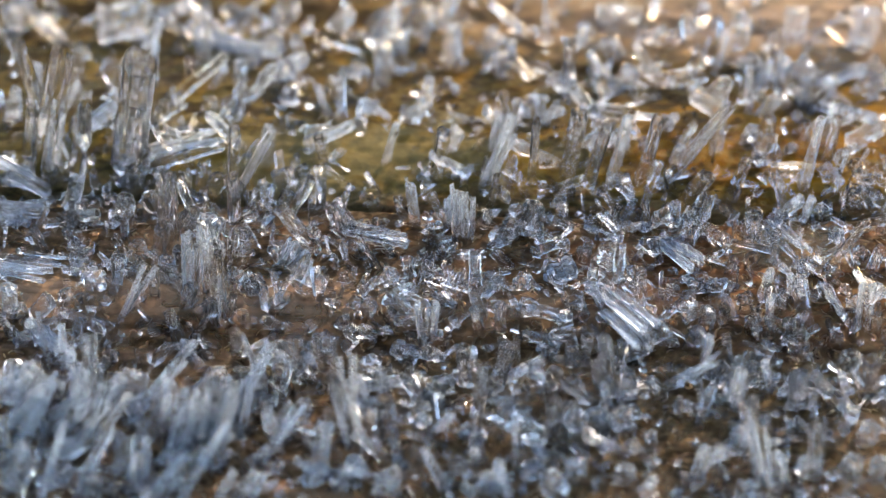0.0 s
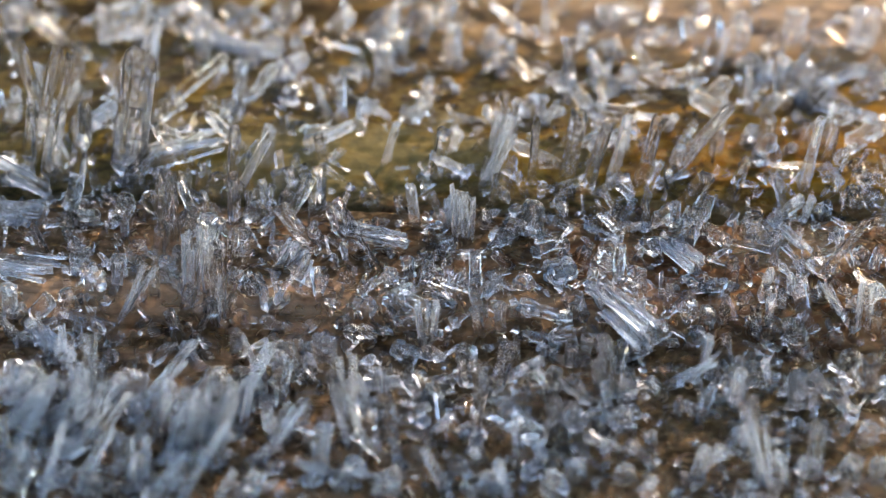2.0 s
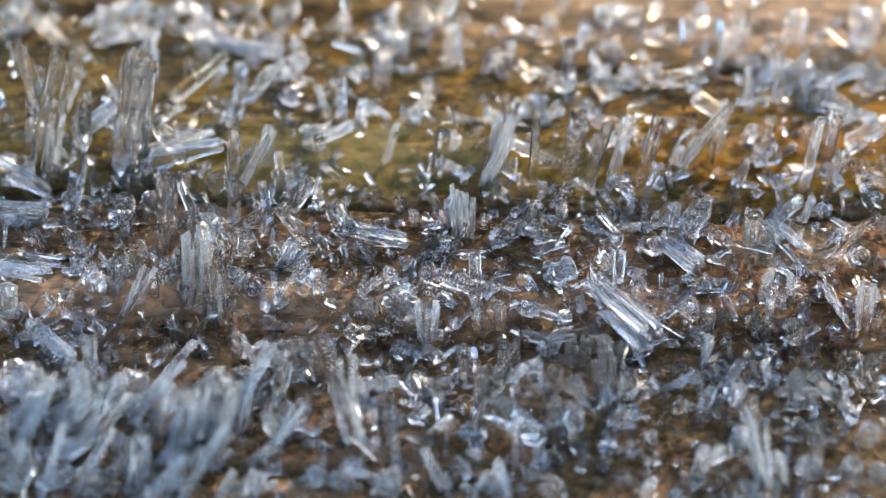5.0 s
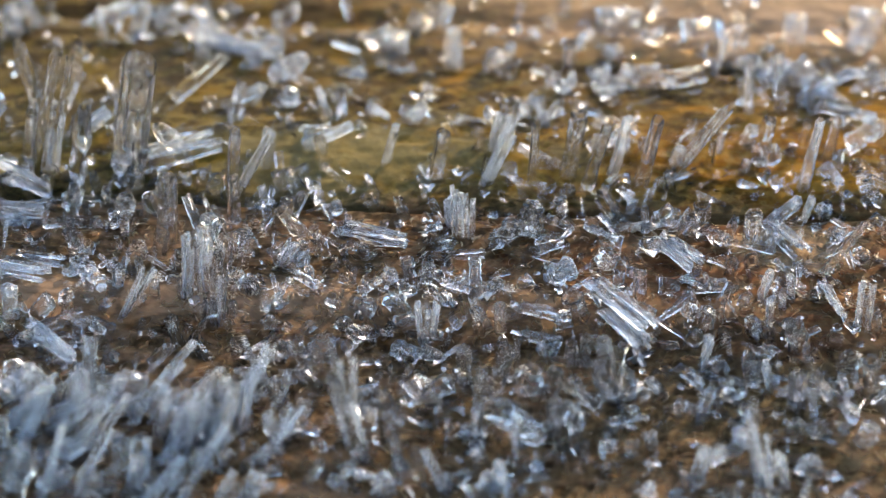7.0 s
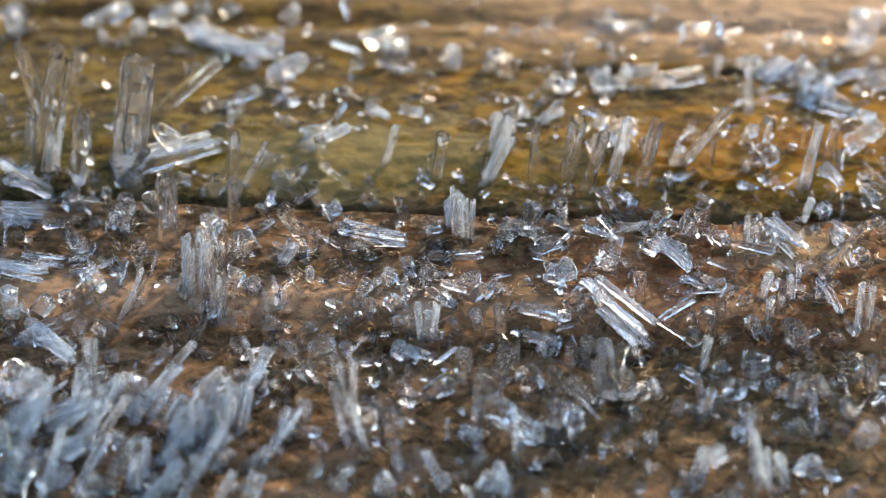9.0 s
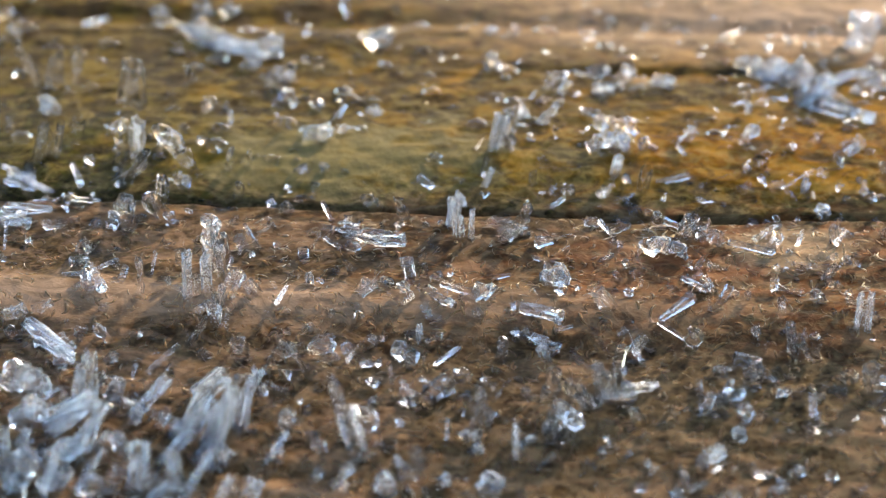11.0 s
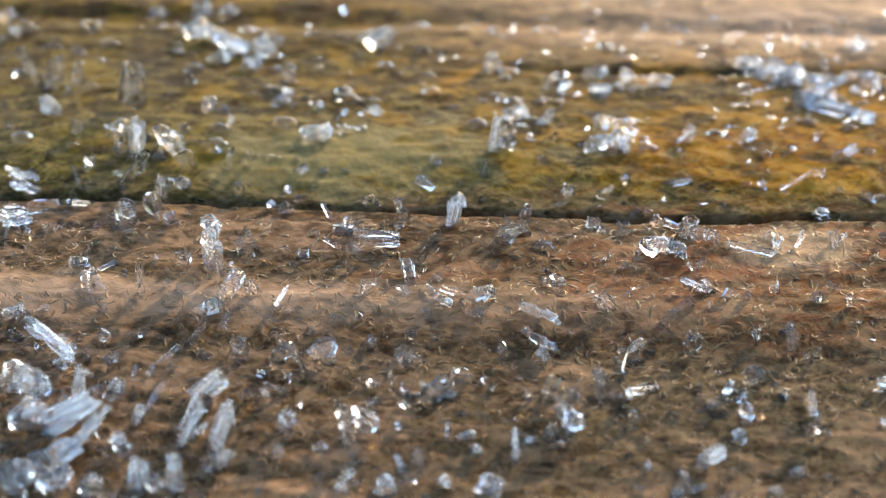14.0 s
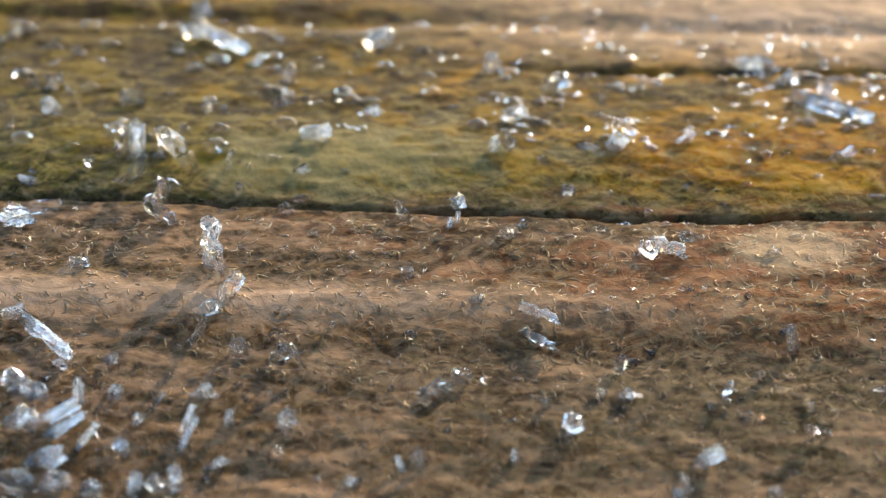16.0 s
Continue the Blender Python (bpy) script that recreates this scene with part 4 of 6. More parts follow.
crystal(-2.99, -11.75, -2, 25, 0.80, 0.48, "column", 9.0, 11.9, 0.1, -0.07)
crystal(-1.77, -13.86, -153, 80, 2.08, 0.62, "column", 8.4, 11.3, 0.1, 0.16)
crystal(-4.37, -14.56, -5, 46, 1.41, 0.95, "chunk", 4.2, 8.6, 0.85, -0.08)
crystal(-5.79, -14.88, -4, 43, 1.00, 0.95, "chunk", 4.1, 7.8, 0.85, -0.11)
crystal(-1.99, -15.23, -154, 80, 1.38, 0.95, "chunk", 4.9, 7.9, 0.85, 0.14)
crystal(-3.54, -7.83, -7, 54, 0.86, 0.64, "chunk", 2.7, 6.8, 0.1, 0.03)
crystal(-3.14, -9.42, -9, 61, 0.79, 0.63, "chunk", 3.5, 6.6, 0.1, 0.07)
crystal(-1.31, -10.43, -14, 70, 0.73, 0.68, "chunk", 3.9, 8.4, 0.1, 0.11)
crystal(-0.58, -9.65, -14, 70, 0.73, 0.68, "chunk", 3.8, 7.3, 0.1, 0.11)
crystal(-1.06, -11.78, -17, 73, 0.89, 0.72, "chunk", 2.7, 5.8, 0.1, 0.12)
crystal(1.30, -12.59, -56, 84, 4.77, 0.62, "column", 9.9, 12.6, 0.1, 0.17)
crystal(0.75, -12.24, 0, 9, 0.97, 0.87, "chunk", 9.2, 11.1, 0.85, -0.27)
crystal(1.00, -9.37, -117, 84, 2.76, 0.78, "column", 8.5, 11.1, 0.1, 0.17)
crystal(1.75, -6.70, 0, 7, 0.50, 0.54, "chunk", 9.4, 12.1, 0.1, -0.16)
crystal(2.22, -9.33, -21, 75, 2.84, 0.78, "column", 8.5, 11.5, 0.1, 0.12)
crystal(3.21, -8.37, -99, 84, 2.59, 0.34, "column", 8.5, 11.1, 0.1, 0.19)
crystal(3.49, -6.15, -25, 10, 1.91, 0.59, "column", 9.0, 13.2, 0.1, -0.17)
crystal(5.55, -7.82, -88, 85, 1.73, 0.54, "hollow", 8.4, 11.7, 0.1, 0.18)
crystal(6.05, -7.78, -47, 82, 2.09, 0.59, "column", 8.6, 11.7, 0.1, 0.17)
crystal(3.56, -9.40, -20, 75, 1.42, 1.22, "chunk", 8.3, 11.4, 0.1, 0.08)
crystal(5.01, -9.80, -104, 85, 1.72, 0.58, "column", 8.3, 11.7, 0.1, 0.18)
crystal(4.82, -12.45, -127, 84, 2.74, 0.86, "column", 9.9, 12.7, 0.1, 0.17)
crystal(6.57, -10.42, -172, 56, 2.06, 0.78, "column", 9.9, 12.3, 0.1, 0.02)
crystal(7.31, -10.12, -141, 81, 4.14, 0.87, "column", 9.0, 12.6, 0.1, 0.15)
crystal(8.03, -10.17, -136, 82, 2.07, 0.82, "chunk", 9.5, 12.7, 0.1, 0.16)
crystal(1.84, -10.85, -49, 10, 3.64, 1.35, "chunk", 8.6, 11.8, 0.85, -0.43)
crystal(5.79, -12.45, -153, 79, 1.74, 0.72, "column", 9.0, 12.2, 0.1, 0.15)
crystal(6.18, -11.21, -175, 46, 1.43, 0.53, "column", 8.5, 11.6, 0.1, 0.01)
crystal(7.84, -12.13, -164, 73, 1.43, 1.06, "chunk", 4.6, 7.9, 0.1, 0.08)
crystal(6.64, -11.83, -162, 75, 1.07, 1.20, "chunk", 2.8, 6.3, 0.1, 0.08)
crystal(1.81, -14.55, -159, 77, 1.74, 0.95, "column", 8.3, 12.0, 0.85, 0.12)
crystal(2.74, -15.54, -162, 76, 2.10, 0.95, "column", 9.1, 11.4, 0.85, 0.11)
crystal(5.61, -14.54, -127, 84, 1.37, 0.95, "column", 2.8, 5.9, 0.85, 0.17)
crystal(3.59, -14.54, -102, 85, 0.85, 0.81, "chunk", 3.1, 6.2, 0.85, 0.18)
crystal(8.89, -12.76, -155, 79, 0.87, 0.81, "chunk", 8.7, 11.8, 0.85, 0.14)
crystal(8.29, -12.89, 180, 14, 0.62, 0.62, "chunk", 8.5, 11.1, 0.1, -0.16)
crystal(8.87, -10.49, -162, 74, 1.07, 0.73, "column", 9.0, 11.1, 0.1, 0.12)
crystal(9.50, -9.83, -172, 58, 1.22, 0.63, "column", 8.4, 11.4, 0.1, 0.05)
crystal(7.52, -14.53, -22, 78, 1.04, 0.95, "chunk", 3.4, 6.6, 0.85, 0.13)
crystal(4.41, -15.19, -10, 66, 1.12, 1.19, "chunk", 3.6, 7.0, 0.85, 0.01)
crystal(11.20, -7.89, -33, 80, 2.45, 0.64, "sheaf", 9.0, 11.7, 0.1, 0.16)
crystal(12.12, -6.76, -28, 78, 1.06, 0.54, "column", 9.2, 11.9, 0.1, 0.16)
crystal(11.91, -8.31, -22, 76, 0.89, 0.83, "chunk", 9.8, 12.7, 0.1, 0.12)
crystal(10.22, -7.94, -57, 9, 1.46, 0.59, "column", 8.7, 12.1, 0.1, -0.17)
crystal(10.18, -10.99, -152, 80, 1.05, 0.73, "chunk", 8.9, 12.2, 0.1, 0.15)
crystal(11.09, -9.73, -6, 50, 0.36, 0.39, "chunk", 9.7, 12.8, 0.1, 0.07)
crystal(13.06, -7.58, -22, 11, 1.30, 0.89, "column", 9.3, 13.0, 0.1, -0.27)
crystal(12.50, -10.49, -65, 84, 2.41, 0.82, "column", 3.5, 6.7, 0.1, 0.17)
crystal(13.44, -14.84, -147, 81, 4.95, 1.31, "sheaf", 8.3, 11.2, 0.85, 0.13)
crystal(15.56, -7.08, -143, 81, 2.10, 0.99, "chunk", 9.3, 12.8, 0.1, 0.14)
crystal(15.17, -10.51, -99, 85, 2.23, 1.16, "column", 8.5, 11.1, 0.1, 0.16)
crystal(16.88, -10.37, -170, 62, 2.13, 0.82, "column", 9.0, 11.7, 0.1, 0.04)
crystal(17.54, -11.11, -171, 61, 1.18, 0.97, "column", 8.2, 11.1, 0.1, 0.01)
crystal(17.52, -8.62, -97, 85, 1.80, 0.98, "chunk", 9.1, 12.4, 0.1, 0.17)
crystal(18.56, -9.27, -147, 80, 2.09, 0.78, "column", 9.9, 13.1, 0.1, 0.15)
crystal(17.91, -12.44, -29, 80, 1.04, 1.06, "chunk", 8.9, 11.3, 0.85, 0.13)
crystal(15.30, -12.03, -164, 73, 1.08, 0.82, "chunk", 8.7, 11.5, 0.1, 0.10)
crystal(16.14, -12.05, -156, 78, 1.05, 0.82, "chunk", 8.6, 11.0, 0.1, 0.14)
crystal(17.03, -14.53, -40, 83, 1.37, 1.19, "chunk", 4.0, 8.2, 0.85, 0.15)
crystal(15.62, -14.24, -165, 73, 1.07, 1.05, "chunk", 9.0, 11.1, 0.85, 0.08)
crystal(10.60, -14.56, -24, 79, 2.08, 0.86, "column", 8.8, 11.2, 0.85, 0.14)
crystal(11.56, -14.56, -51, 84, 1.03, 0.86, "chunk", 4.3, 7.9, 0.1, 0.17)
crystal(12.20, -11.62, -39, 10, 0.89, 0.53, "column", 9.2, 12.0, 0.1, -0.15)
crystal(17.06, -6.63, -49, 83, 0.77, 0.99, "chunk", 8.3, 11.4, 0.1, 0.15)
crystal(14.24, -6.35, -155, 77, 0.89, 0.84, "chunk", 9.2, 11.6, 0.1, 0.13)
crystal(18.20, -14.61, -87, 85, 1.36, 0.95, "chunk", 3.6, 7.2, 0.85, 0.17)
crystal(14.38, -14.92, -156, 79, 2.08, 0.71, "column", 9.0, 12.2, 0.85, 0.15)
# remains that last
crystal(-19.52, 13.95, -154, 72, 3.08, 0.44, "column", 12.9, 17.4, 0.1, 0.14)
crystal(-19.11, 13.90, -39, 78, 2.25, 0.33, "column", 13.2, 17.9, 0.1, 0.17)
crystal(-18.58, 14.12, -50, 80, 2.24, 0.38, "column", 13.1, 17.8, 0.1, 0.17)
crystal(-17.72, 13.79, -61, 81, 2.41, 0.44, "column", 12.2, 16.8, 0.1, 0.17)
crystal(-15.01, 12.22, -50, 80, 2.78, 1.14, "hollow", 13.3, 17.2, 0.1, 0.13)
crystal(-14.85, 7.27, -142, 78, 2.02, 0.69, "chunk", 14.4, 28.9, 0.1, 0.15)
crystal(-14.37, 7.26, -47, 80, 2.37, 0.79, "column", 13.9, 30.0, 0.85, 0.15)
crystal(-11.54, 6.12, -168, 59, 3.12, 0.68, "column", 14.0, 32.6, 0.1, 0.05)
crystal(-14.80, 4.94, -13, 62, 2.62, 0.47, "column", 13.4, 29.7, 0.1, 0.10)
crystal(-12.87, 3.96, -90, 83, 2.33, 0.52, "column", 13.7, 35.3, 0.1, 0.18)
crystal(-12.48, 2.22, -170, 56, 1.93, 0.62, "column", 14.2, 29.3, 0.1, 0.04)
crystal(-14.39, 1.78, -77, 83, 2.14, 0.77, "hollow", 13.2, 16.1, 0.1, 0.17)
crystal(-11.87, 4.90, -167, 61, 1.02, 0.47, "column", 12.9, 16.1, 0.1, 0.10)
crystal(-12.21, 1.84, -160, 72, 1.12, 0.41, "column", 13.4, 35.0, 0.1, 0.15)
crystal(-9.96, 6.04, -53, 81, 1.63, 0.37, "column", 13.6, 29.7, 0.1, 0.18)
crystal(-9.05, 6.24, -72, 83, 1.09, 0.37, "column", 13.4, 17.7, 0.1, 0.18)
crystal(-9.49, 4.21, -36, 79, 1.09, 0.36, "column", 13.7, 35.7, 0.1, 0.17)
crystal(-17.41, 8.77, -24, 73, 1.32, 0.64, "chunk", 12.8, 17.3, 0.1, 0.12)
crystal(-19.12, 11.27, -13, 60, 0.64, 0.43, "chunk", 12.4, 17.9, 0.1, 0.10)
crystal(-18.95, 5.04, -177, 25, 1.67, 0.79, "sheaf", 13.0, 17.9, 0.1, -0.16)
crystal(-18.93, 2.18, -149, 9, 1.42, 0.67, "sheaf", 14.4, 30.4, 0.1, -0.20)
crystal(-17.72, 3.10, -162, 10, 2.65, 0.52, "column", 13.8, 29.3, 0.1, -0.14)
crystal(-16.72, 3.41, -170, 56, 1.07, 0.47, "chunk", 12.4, 15.9, 0.1, 0.08)
crystal(-12.59, 19.00, -6, 36, 1.27, 0.84, "chunk", 13.7, 32.8, 0.85, -0.12)
crystal(-11.60, 18.91, -43, 6, 2.83, 0.67, "column", 13.4, 33.4, 0.85, -0.21)
crystal(-9.58, 17.61, -9, 6, 1.72, 0.84, "chunk", 12.6, 16.5, 0.85, -0.27)
crystal(-9.50, 15.92, -18, 67, 0.81, 0.66, "chunk", 13.2, 16.9, 0.85, 0.09)
crystal(-14.50, 21.91, -5, 33, 0.71, 0.74, "chunk", 12.6, 16.9, 0.85, -0.11)
crystal(-10.94, 22.02, -8, 44, 0.83, 0.68, "chunk", 13.0, 15.9, 0.85, -0.04)
crystal(-12.51, 22.09, -0, 11, 0.88, 0.68, "chunk", 14.5, 28.2, 0.85, -0.19)
crystal(-21.61, 20.71, -153, 72, 1.19, 0.68, "column", 13.1, 17.7, 0.85, 0.12)
crystal(-21.19, 19.41, -168, 56, 0.68, 0.51, "column", 12.2, 17.5, 0.85, 0.07)
crystal(-12.28, 14.02, -69, 82, 1.30, 0.66, "chunk", 12.6, 17.1, 0.1, 0.17)
crystal(-4.03, 18.66, -8, 46, 0.42, 0.50, "chunk", 12.2, 15.9, 0.85, 0.02)
crystal(-3.32, 18.18, -12, 57, 1.34, 1.01, "chunk", 13.6, 35.6, 0.85, -0.02)
crystal(2.42, 19.36, -51, 80, 0.46, 0.51, "chunk", 12.4, 17.5, 0.85, 0.17)
crystal(2.51, 15.76, -139, 78, 1.33, 0.66, "chunk", 14.4, 35.5, 0.85, 0.15)
crystal(5.50, 14.01, -39, 78, 0.75, 0.93, "chunk", 13.8, 30.8, 0.85, 0.13)
crystal(-6.05, 11.64, -10, 52, 0.46, 0.43, "chunk", 12.8, 17.5, 0.85, 0.07)
crystal(-3.61, 10.93, -5, 34, 0.66, 0.48, "chunk", 13.5, 34.0, 0.85, -0.03)
crystal(-6.48, 8.41, -0, 14, 1.38, 0.64, "chunk", 14.3, 34.9, 0.85, -0.17)
crystal(-4.77, 9.00, -81, 83, 0.55, 0.43, "chunk", 12.2, 17.9, 0.1, 0.18)
crystal(-5.49, 5.97, -79, 83, 0.54, 0.42, "chunk", 12.3, 16.5, 0.1, 0.18)
crystal(2.67, 7.63, -33, 77, 2.58, 1.06, "sheaf", 12.9, 17.8, 0.85, 0.11)
crystal(3.12, 10.60, -6, 39, 1.03, 0.65, "chunk", 13.8, 35.4, 0.85, -0.05)
crystal(1.86, 5.64, -46, 80, 1.45, 0.31, "column", 12.9, 16.5, 0.1, 0.18)
crystal(4.45, 10.00, -10, 54, 1.79, 0.38, "column", 12.6, 16.2, 0.85, 0.08)
crystal(-0.50, 6.36, -33, 78, 0.74, 0.53, "chunk", 12.3, 16.1, 0.1, 0.16)
crystal(0.41, 2.03, -45, 81, 2.15, 0.93, "sheaf", 13.0, 18.0, 0.85, 0.14)
crystal(0.55, 3.44, -18, 69, 0.76, 0.57, "chunk", 13.6, 28.4, 0.85, 0.12)
crystal(-3.09, 3.43, -162, 70, 1.14, 0.57, "column", 13.4, 17.0, 0.1, 0.12)
crystal(-1.78, 2.59, -146, 78, 1.45, 0.41, "column", 13.8, 29.9, 0.1, 0.17)
crystal(3.50, 1.83, -27, 76, 1.64, 0.46, "column", 12.9, 17.6, 0.1, 0.15)
crystal(2.71, 0.40, -10, 58, 1.45, 0.41, "column", 12.7, 16.7, 0.1, 0.10)
crystal(2.99, 2.17, -50, 8, 1.78, 0.36, "column", 12.3, 17.8, 0.1, -0.10)
crystal(-4.72, 1.30, -0, 9, 1.04, 0.56, "column", 12.2, 16.9, 0.1, -0.16)
crystal(-3.69, 0.65, -18, 10, 2.20, 0.67, "column", 13.2, 16.1, 0.1, -0.20)
crystal(5.62, 3.97, -44, 80, 0.91, 0.68, "chunk", 14.2, 35.6, 0.1, 0.16)
crystal(7.04, 15.05, -0, 17, 1.14, 0.66, "chunk", 13.0, 17.5, 0.85, -0.16)
crystal(8.82, 14.80, -27, 74, 0.96, 0.71, "chunk", 12.3, 16.8, 0.85, 0.12)
crystal(10.15, 13.98, -25, 9, 1.18, 0.60, "chunk", 12.4, 17.7, 0.85, -0.18)
crystal(7.24, 13.09, -9, 6, 1.10, 0.54, "chunk", 12.6, 16.8, 0.85, -0.17)
crystal(7.38, 9.67, -40, 79, 0.74, 0.59, "chunk", 13.4, 17.7, 0.85, 0.16)
crystal(8.16, 9.05, -7, 43, 1.06, 0.80, "chunk", 14.5, 31.6, 0.85, -0.07)
crystal(6.90, 7.52, -5, 35, 1.26, 0.63, "chunk", 12.8, 17.4, 0.85, -0.07)
crystal(8.49, 7.46, -106, 83, 0.91, 0.58, "chunk", 12.8, 16.4, 0.85, 0.17)
crystal(9.42, 7.53, -146, 77, 0.92, 0.48, "chunk", 12.7, 16.1, 0.85, 0.16)
crystal(14.39, 15.84, -0, 16, 1.27, 0.77, "chunk", 13.8, 35.9, 0.85, -0.21)
crystal(15.93, 16.16, -56, 6, 1.77, 0.55, "chunk", 13.4, 17.2, 0.85, -0.17)
crystal(16.87, 14.27, -35, 8, 2.53, 0.93, "chunk", 12.8, 16.5, 0.85, -0.29)
crystal(16.96, 12.21, -37, 8, 2.87, 0.65, "chunk", 13.5, 30.2, 0.85, -0.20)
crystal(18.91, 14.05, -160, 68, 0.99, 0.55, "column", 13.1, 17.7, 0.85, 0.11)
crystal(19.65, 14.65, -1, 7, 1.64, 0.55, "chunk", 12.6, 17.5, 0.85, -0.17)
crystal(19.28, 10.94, -32, 9, 1.49, 0.54, "chunk", 14.3, 33.6, 0.85, -0.16)
crystal(19.77, 13.15, -11, 56, 0.44, 0.44, "chunk", 13.0, 17.5, 0.85, 0.08)
crystal(13.97, 8.34, -9, 50, 1.17, 0.53, "chunk", 12.6, 17.3, 0.85, 0.04)
crystal(16.28, 7.37, -35, 78, 0.55, 0.37, "chunk", 12.5, 16.9, 0.1, 0.17)
crystal(17.43, 8.38, -17, 67, 0.59, 0.43, "chunk", 13.1, 17.3, 0.1, 0.12)
crystal(17.17, 5.41, -0, 14, 0.66, 0.47, "chunk", 12.6, 17.9, 0.1, -0.11)
crystal(19.50, 3.61, -23, 73, 0.74, 0.42, "chunk", 13.0, 17.1, 0.1, 0.15)
crystal(17.37, 2.83, -47, 81, 0.72, 0.57, "chunk", 12.2, 17.0, 0.1, 0.17)
crystal(9.69, 1.90, -48, 81, 0.90, 0.46, "chunk", 12.5, 17.3, 0.1, 0.17)
crystal(7.90, 2.28, -23, 74, 0.44, 0.36, "chunk", 12.8, 17.6, 0.1, 0.16)
crystal(10.91, 0.88, -31, 77, 1.63, 0.67, "column", 13.0, 17.6, 0.1, 0.14)
crystal(11.55, 0.81, -32, 9, 1.31, 0.67, "column", 12.6, 17.2, 0.1, -0.20)
crystal(14.74, 0.54, -13, 64, 0.79, 0.56, "chunk", 13.1, 17.6, 0.1, 0.09)
crystal(17.80, 0.48, -148, 78, 1.26, 0.36, "column", 12.6, 17.7, 0.1, 0.17)
crystal(7.11, 1.87, -180, 14, 0.67, 0.46, "chunk", 13.2, 17.3, 0.1, -0.11)
crystal(9.47, 0.04, -34, 9, 1.79, 0.77, "column", 14.5, 35.7, 0.85, -0.23)
crystal(-13.38, -3.42, -85, 84, 2.45, 0.30, "column", 12.8, 17.0, 0.1, 0.19)
crystal(-16.70, -1.29, 0, 10, 0.91, 0.51, "chunk", 13.6, 34.7, 0.1, -0.14)
crystal(-11.63, -1.27, -65, 83, 1.06, 0.66, "column", 13.3, 16.8, 0.1, 0.17)
crystal(-10.44, -1.24, -58, 82, 3.00, 0.81, "hollow", 14.2, 33.8, 0.1, 0.16)
crystal(-9.81, -2.39, -125, 82, 2.11, 0.50, "column", 14.2, 29.4, 0.1, 0.18)
crystal(-9.96, -4.32, -27, 77, 1.61, 0.45, "column", 14.3, 32.6, 0.1, 0.16)
crystal(-10.94, -4.76, -4, 34, 1.24, 0.60, "column", 14.1, 31.4, 0.1, -0.06)
crystal(-11.22, -6.57, -12, 65, 2.30, 0.35, "column", 14.1, 34.2, 0.1, 0.13)
crystal(-8.25, -3.36, -167, 66, 1.15, 0.45, "column", 13.0, 17.4, 0.1, 0.12)
crystal(-18.06, -4.49, -3, 30, 1.05, 0.40, "column", 12.2, 16.2, 0.1, -0.02)
crystal(-19.29, -4.72, -2, 21, 0.97, 0.60, "column", 13.9, 33.2, 0.85, -0.12)
crystal(-18.68, -6.05, -164, 70, 0.92, 0.55, "chunk", 12.5, 17.3, 0.1, 0.12)
crystal(-18.26, -5.16, -54, 8, 3.94, 0.50, "column", 14.1, 28.3, 0.85, -0.15)
crystal(-14.46, -6.23, -173, 52, 1.31, 0.35, "column", 12.8, 16.3, 0.1, 0.08)
crystal(-14.60, -7.66, -15, 70, 0.92, 0.39, "chunk", 13.5, 29.1, 0.1, 0.14)
crystal(-18.10, -9.69, -14, 69, 1.83, 0.97, "column", 13.7, 18.5, 0.85, 0.07)
crystal(-18.19, -11.44, -6, 48, 1.60, 0.96, "column", 13.6, 18.5, 0.85, -0.07)
crystal(-15.75, -10.13, -27, 79, 2.27, 0.63, "column", 13.9, 18.5, 0.85, 0.15)
crystal(-16.96, -11.75, -4, 39, 3.27, 0.96, "sheaf", 14.1, 18.5, 0.85, -0.14)
crystal(-15.68, -12.74, -8, 59, 3.17, 0.58, "sheaf", 13.7, 18.5, 0.85, 0.07)
crystal(-17.30, -13.59, -2, 25, 2.45, 0.72, "column", 13.4, 18.5, 0.85, -0.14)
crystal(-13.12, -11.50, -19, 75, 1.24, 0.39, "column", 13.7, 18.5, 0.85, 0.16)
crystal(-13.01, -15.22, -37, 82, 2.39, 0.85, "column", 13.5, 18.5, 0.85, 0.16)
crystal(-11.25, -14.89, -95, 85, 2.04, 0.95, "column", 13.8, 18.5, 0.85, 0.17)
crystal(-13.51, -12.97, -168, 68, 1.11, 0.57, "column", 14.1, 18.5, 0.85, 0.11)
crystal(-9.69, -12.72, -17, 73, 3.91, 1.20, "sheaf", 12.9, 16.5, 0.85, 0.07)
crystal(-10.56, -9.74, -6, 47, 1.88, 0.63, "column", 12.9, 17.9, 0.85, -0.00)
crystal(-11.14, -12.45, -12, 68, 2.94, 0.86, "sheaf", 14.3, 18.5, 0.85, 0.07)
crystal(-10.08, -14.61, -27, 80, 2.07, 0.48, "column", 13.2, 17.2, 0.85, 0.17)
crystal(-9.76, -13.91, -5, 49, 1.35, 0.62, "chunk", 13.8, 18.5, 0.85, 0.01)
crystal(-9.14, -11.47, -65, 84, 1.72, 0.48, "column", 14.1, 18.5, 0.1, 0.18)
crystal(-8.85, -7.15, -123, 83, 1.22, 0.84, "chunk", 14.5, 35.7, 0.1, 0.17)
crystal(-7.23, -7.51, -22, 76, 1.25, 0.59, "chunk", 14.1, 30.8, 0.1, 0.14)
crystal(-5.85, -8.42, -166, 68, 2.22, 0.24, "column", 14.4, 28.0, 0.1, 0.15)
crystal(-6.72, -11.75, -23, 77, 1.40, 0.63, "chunk", 13.5, 32.5, 0.1, 0.15)
crystal(-7.15, -13.36, -12, 69, 0.73, 0.48, "chunk", 14.1, 29.1, 0.1, 0.13)
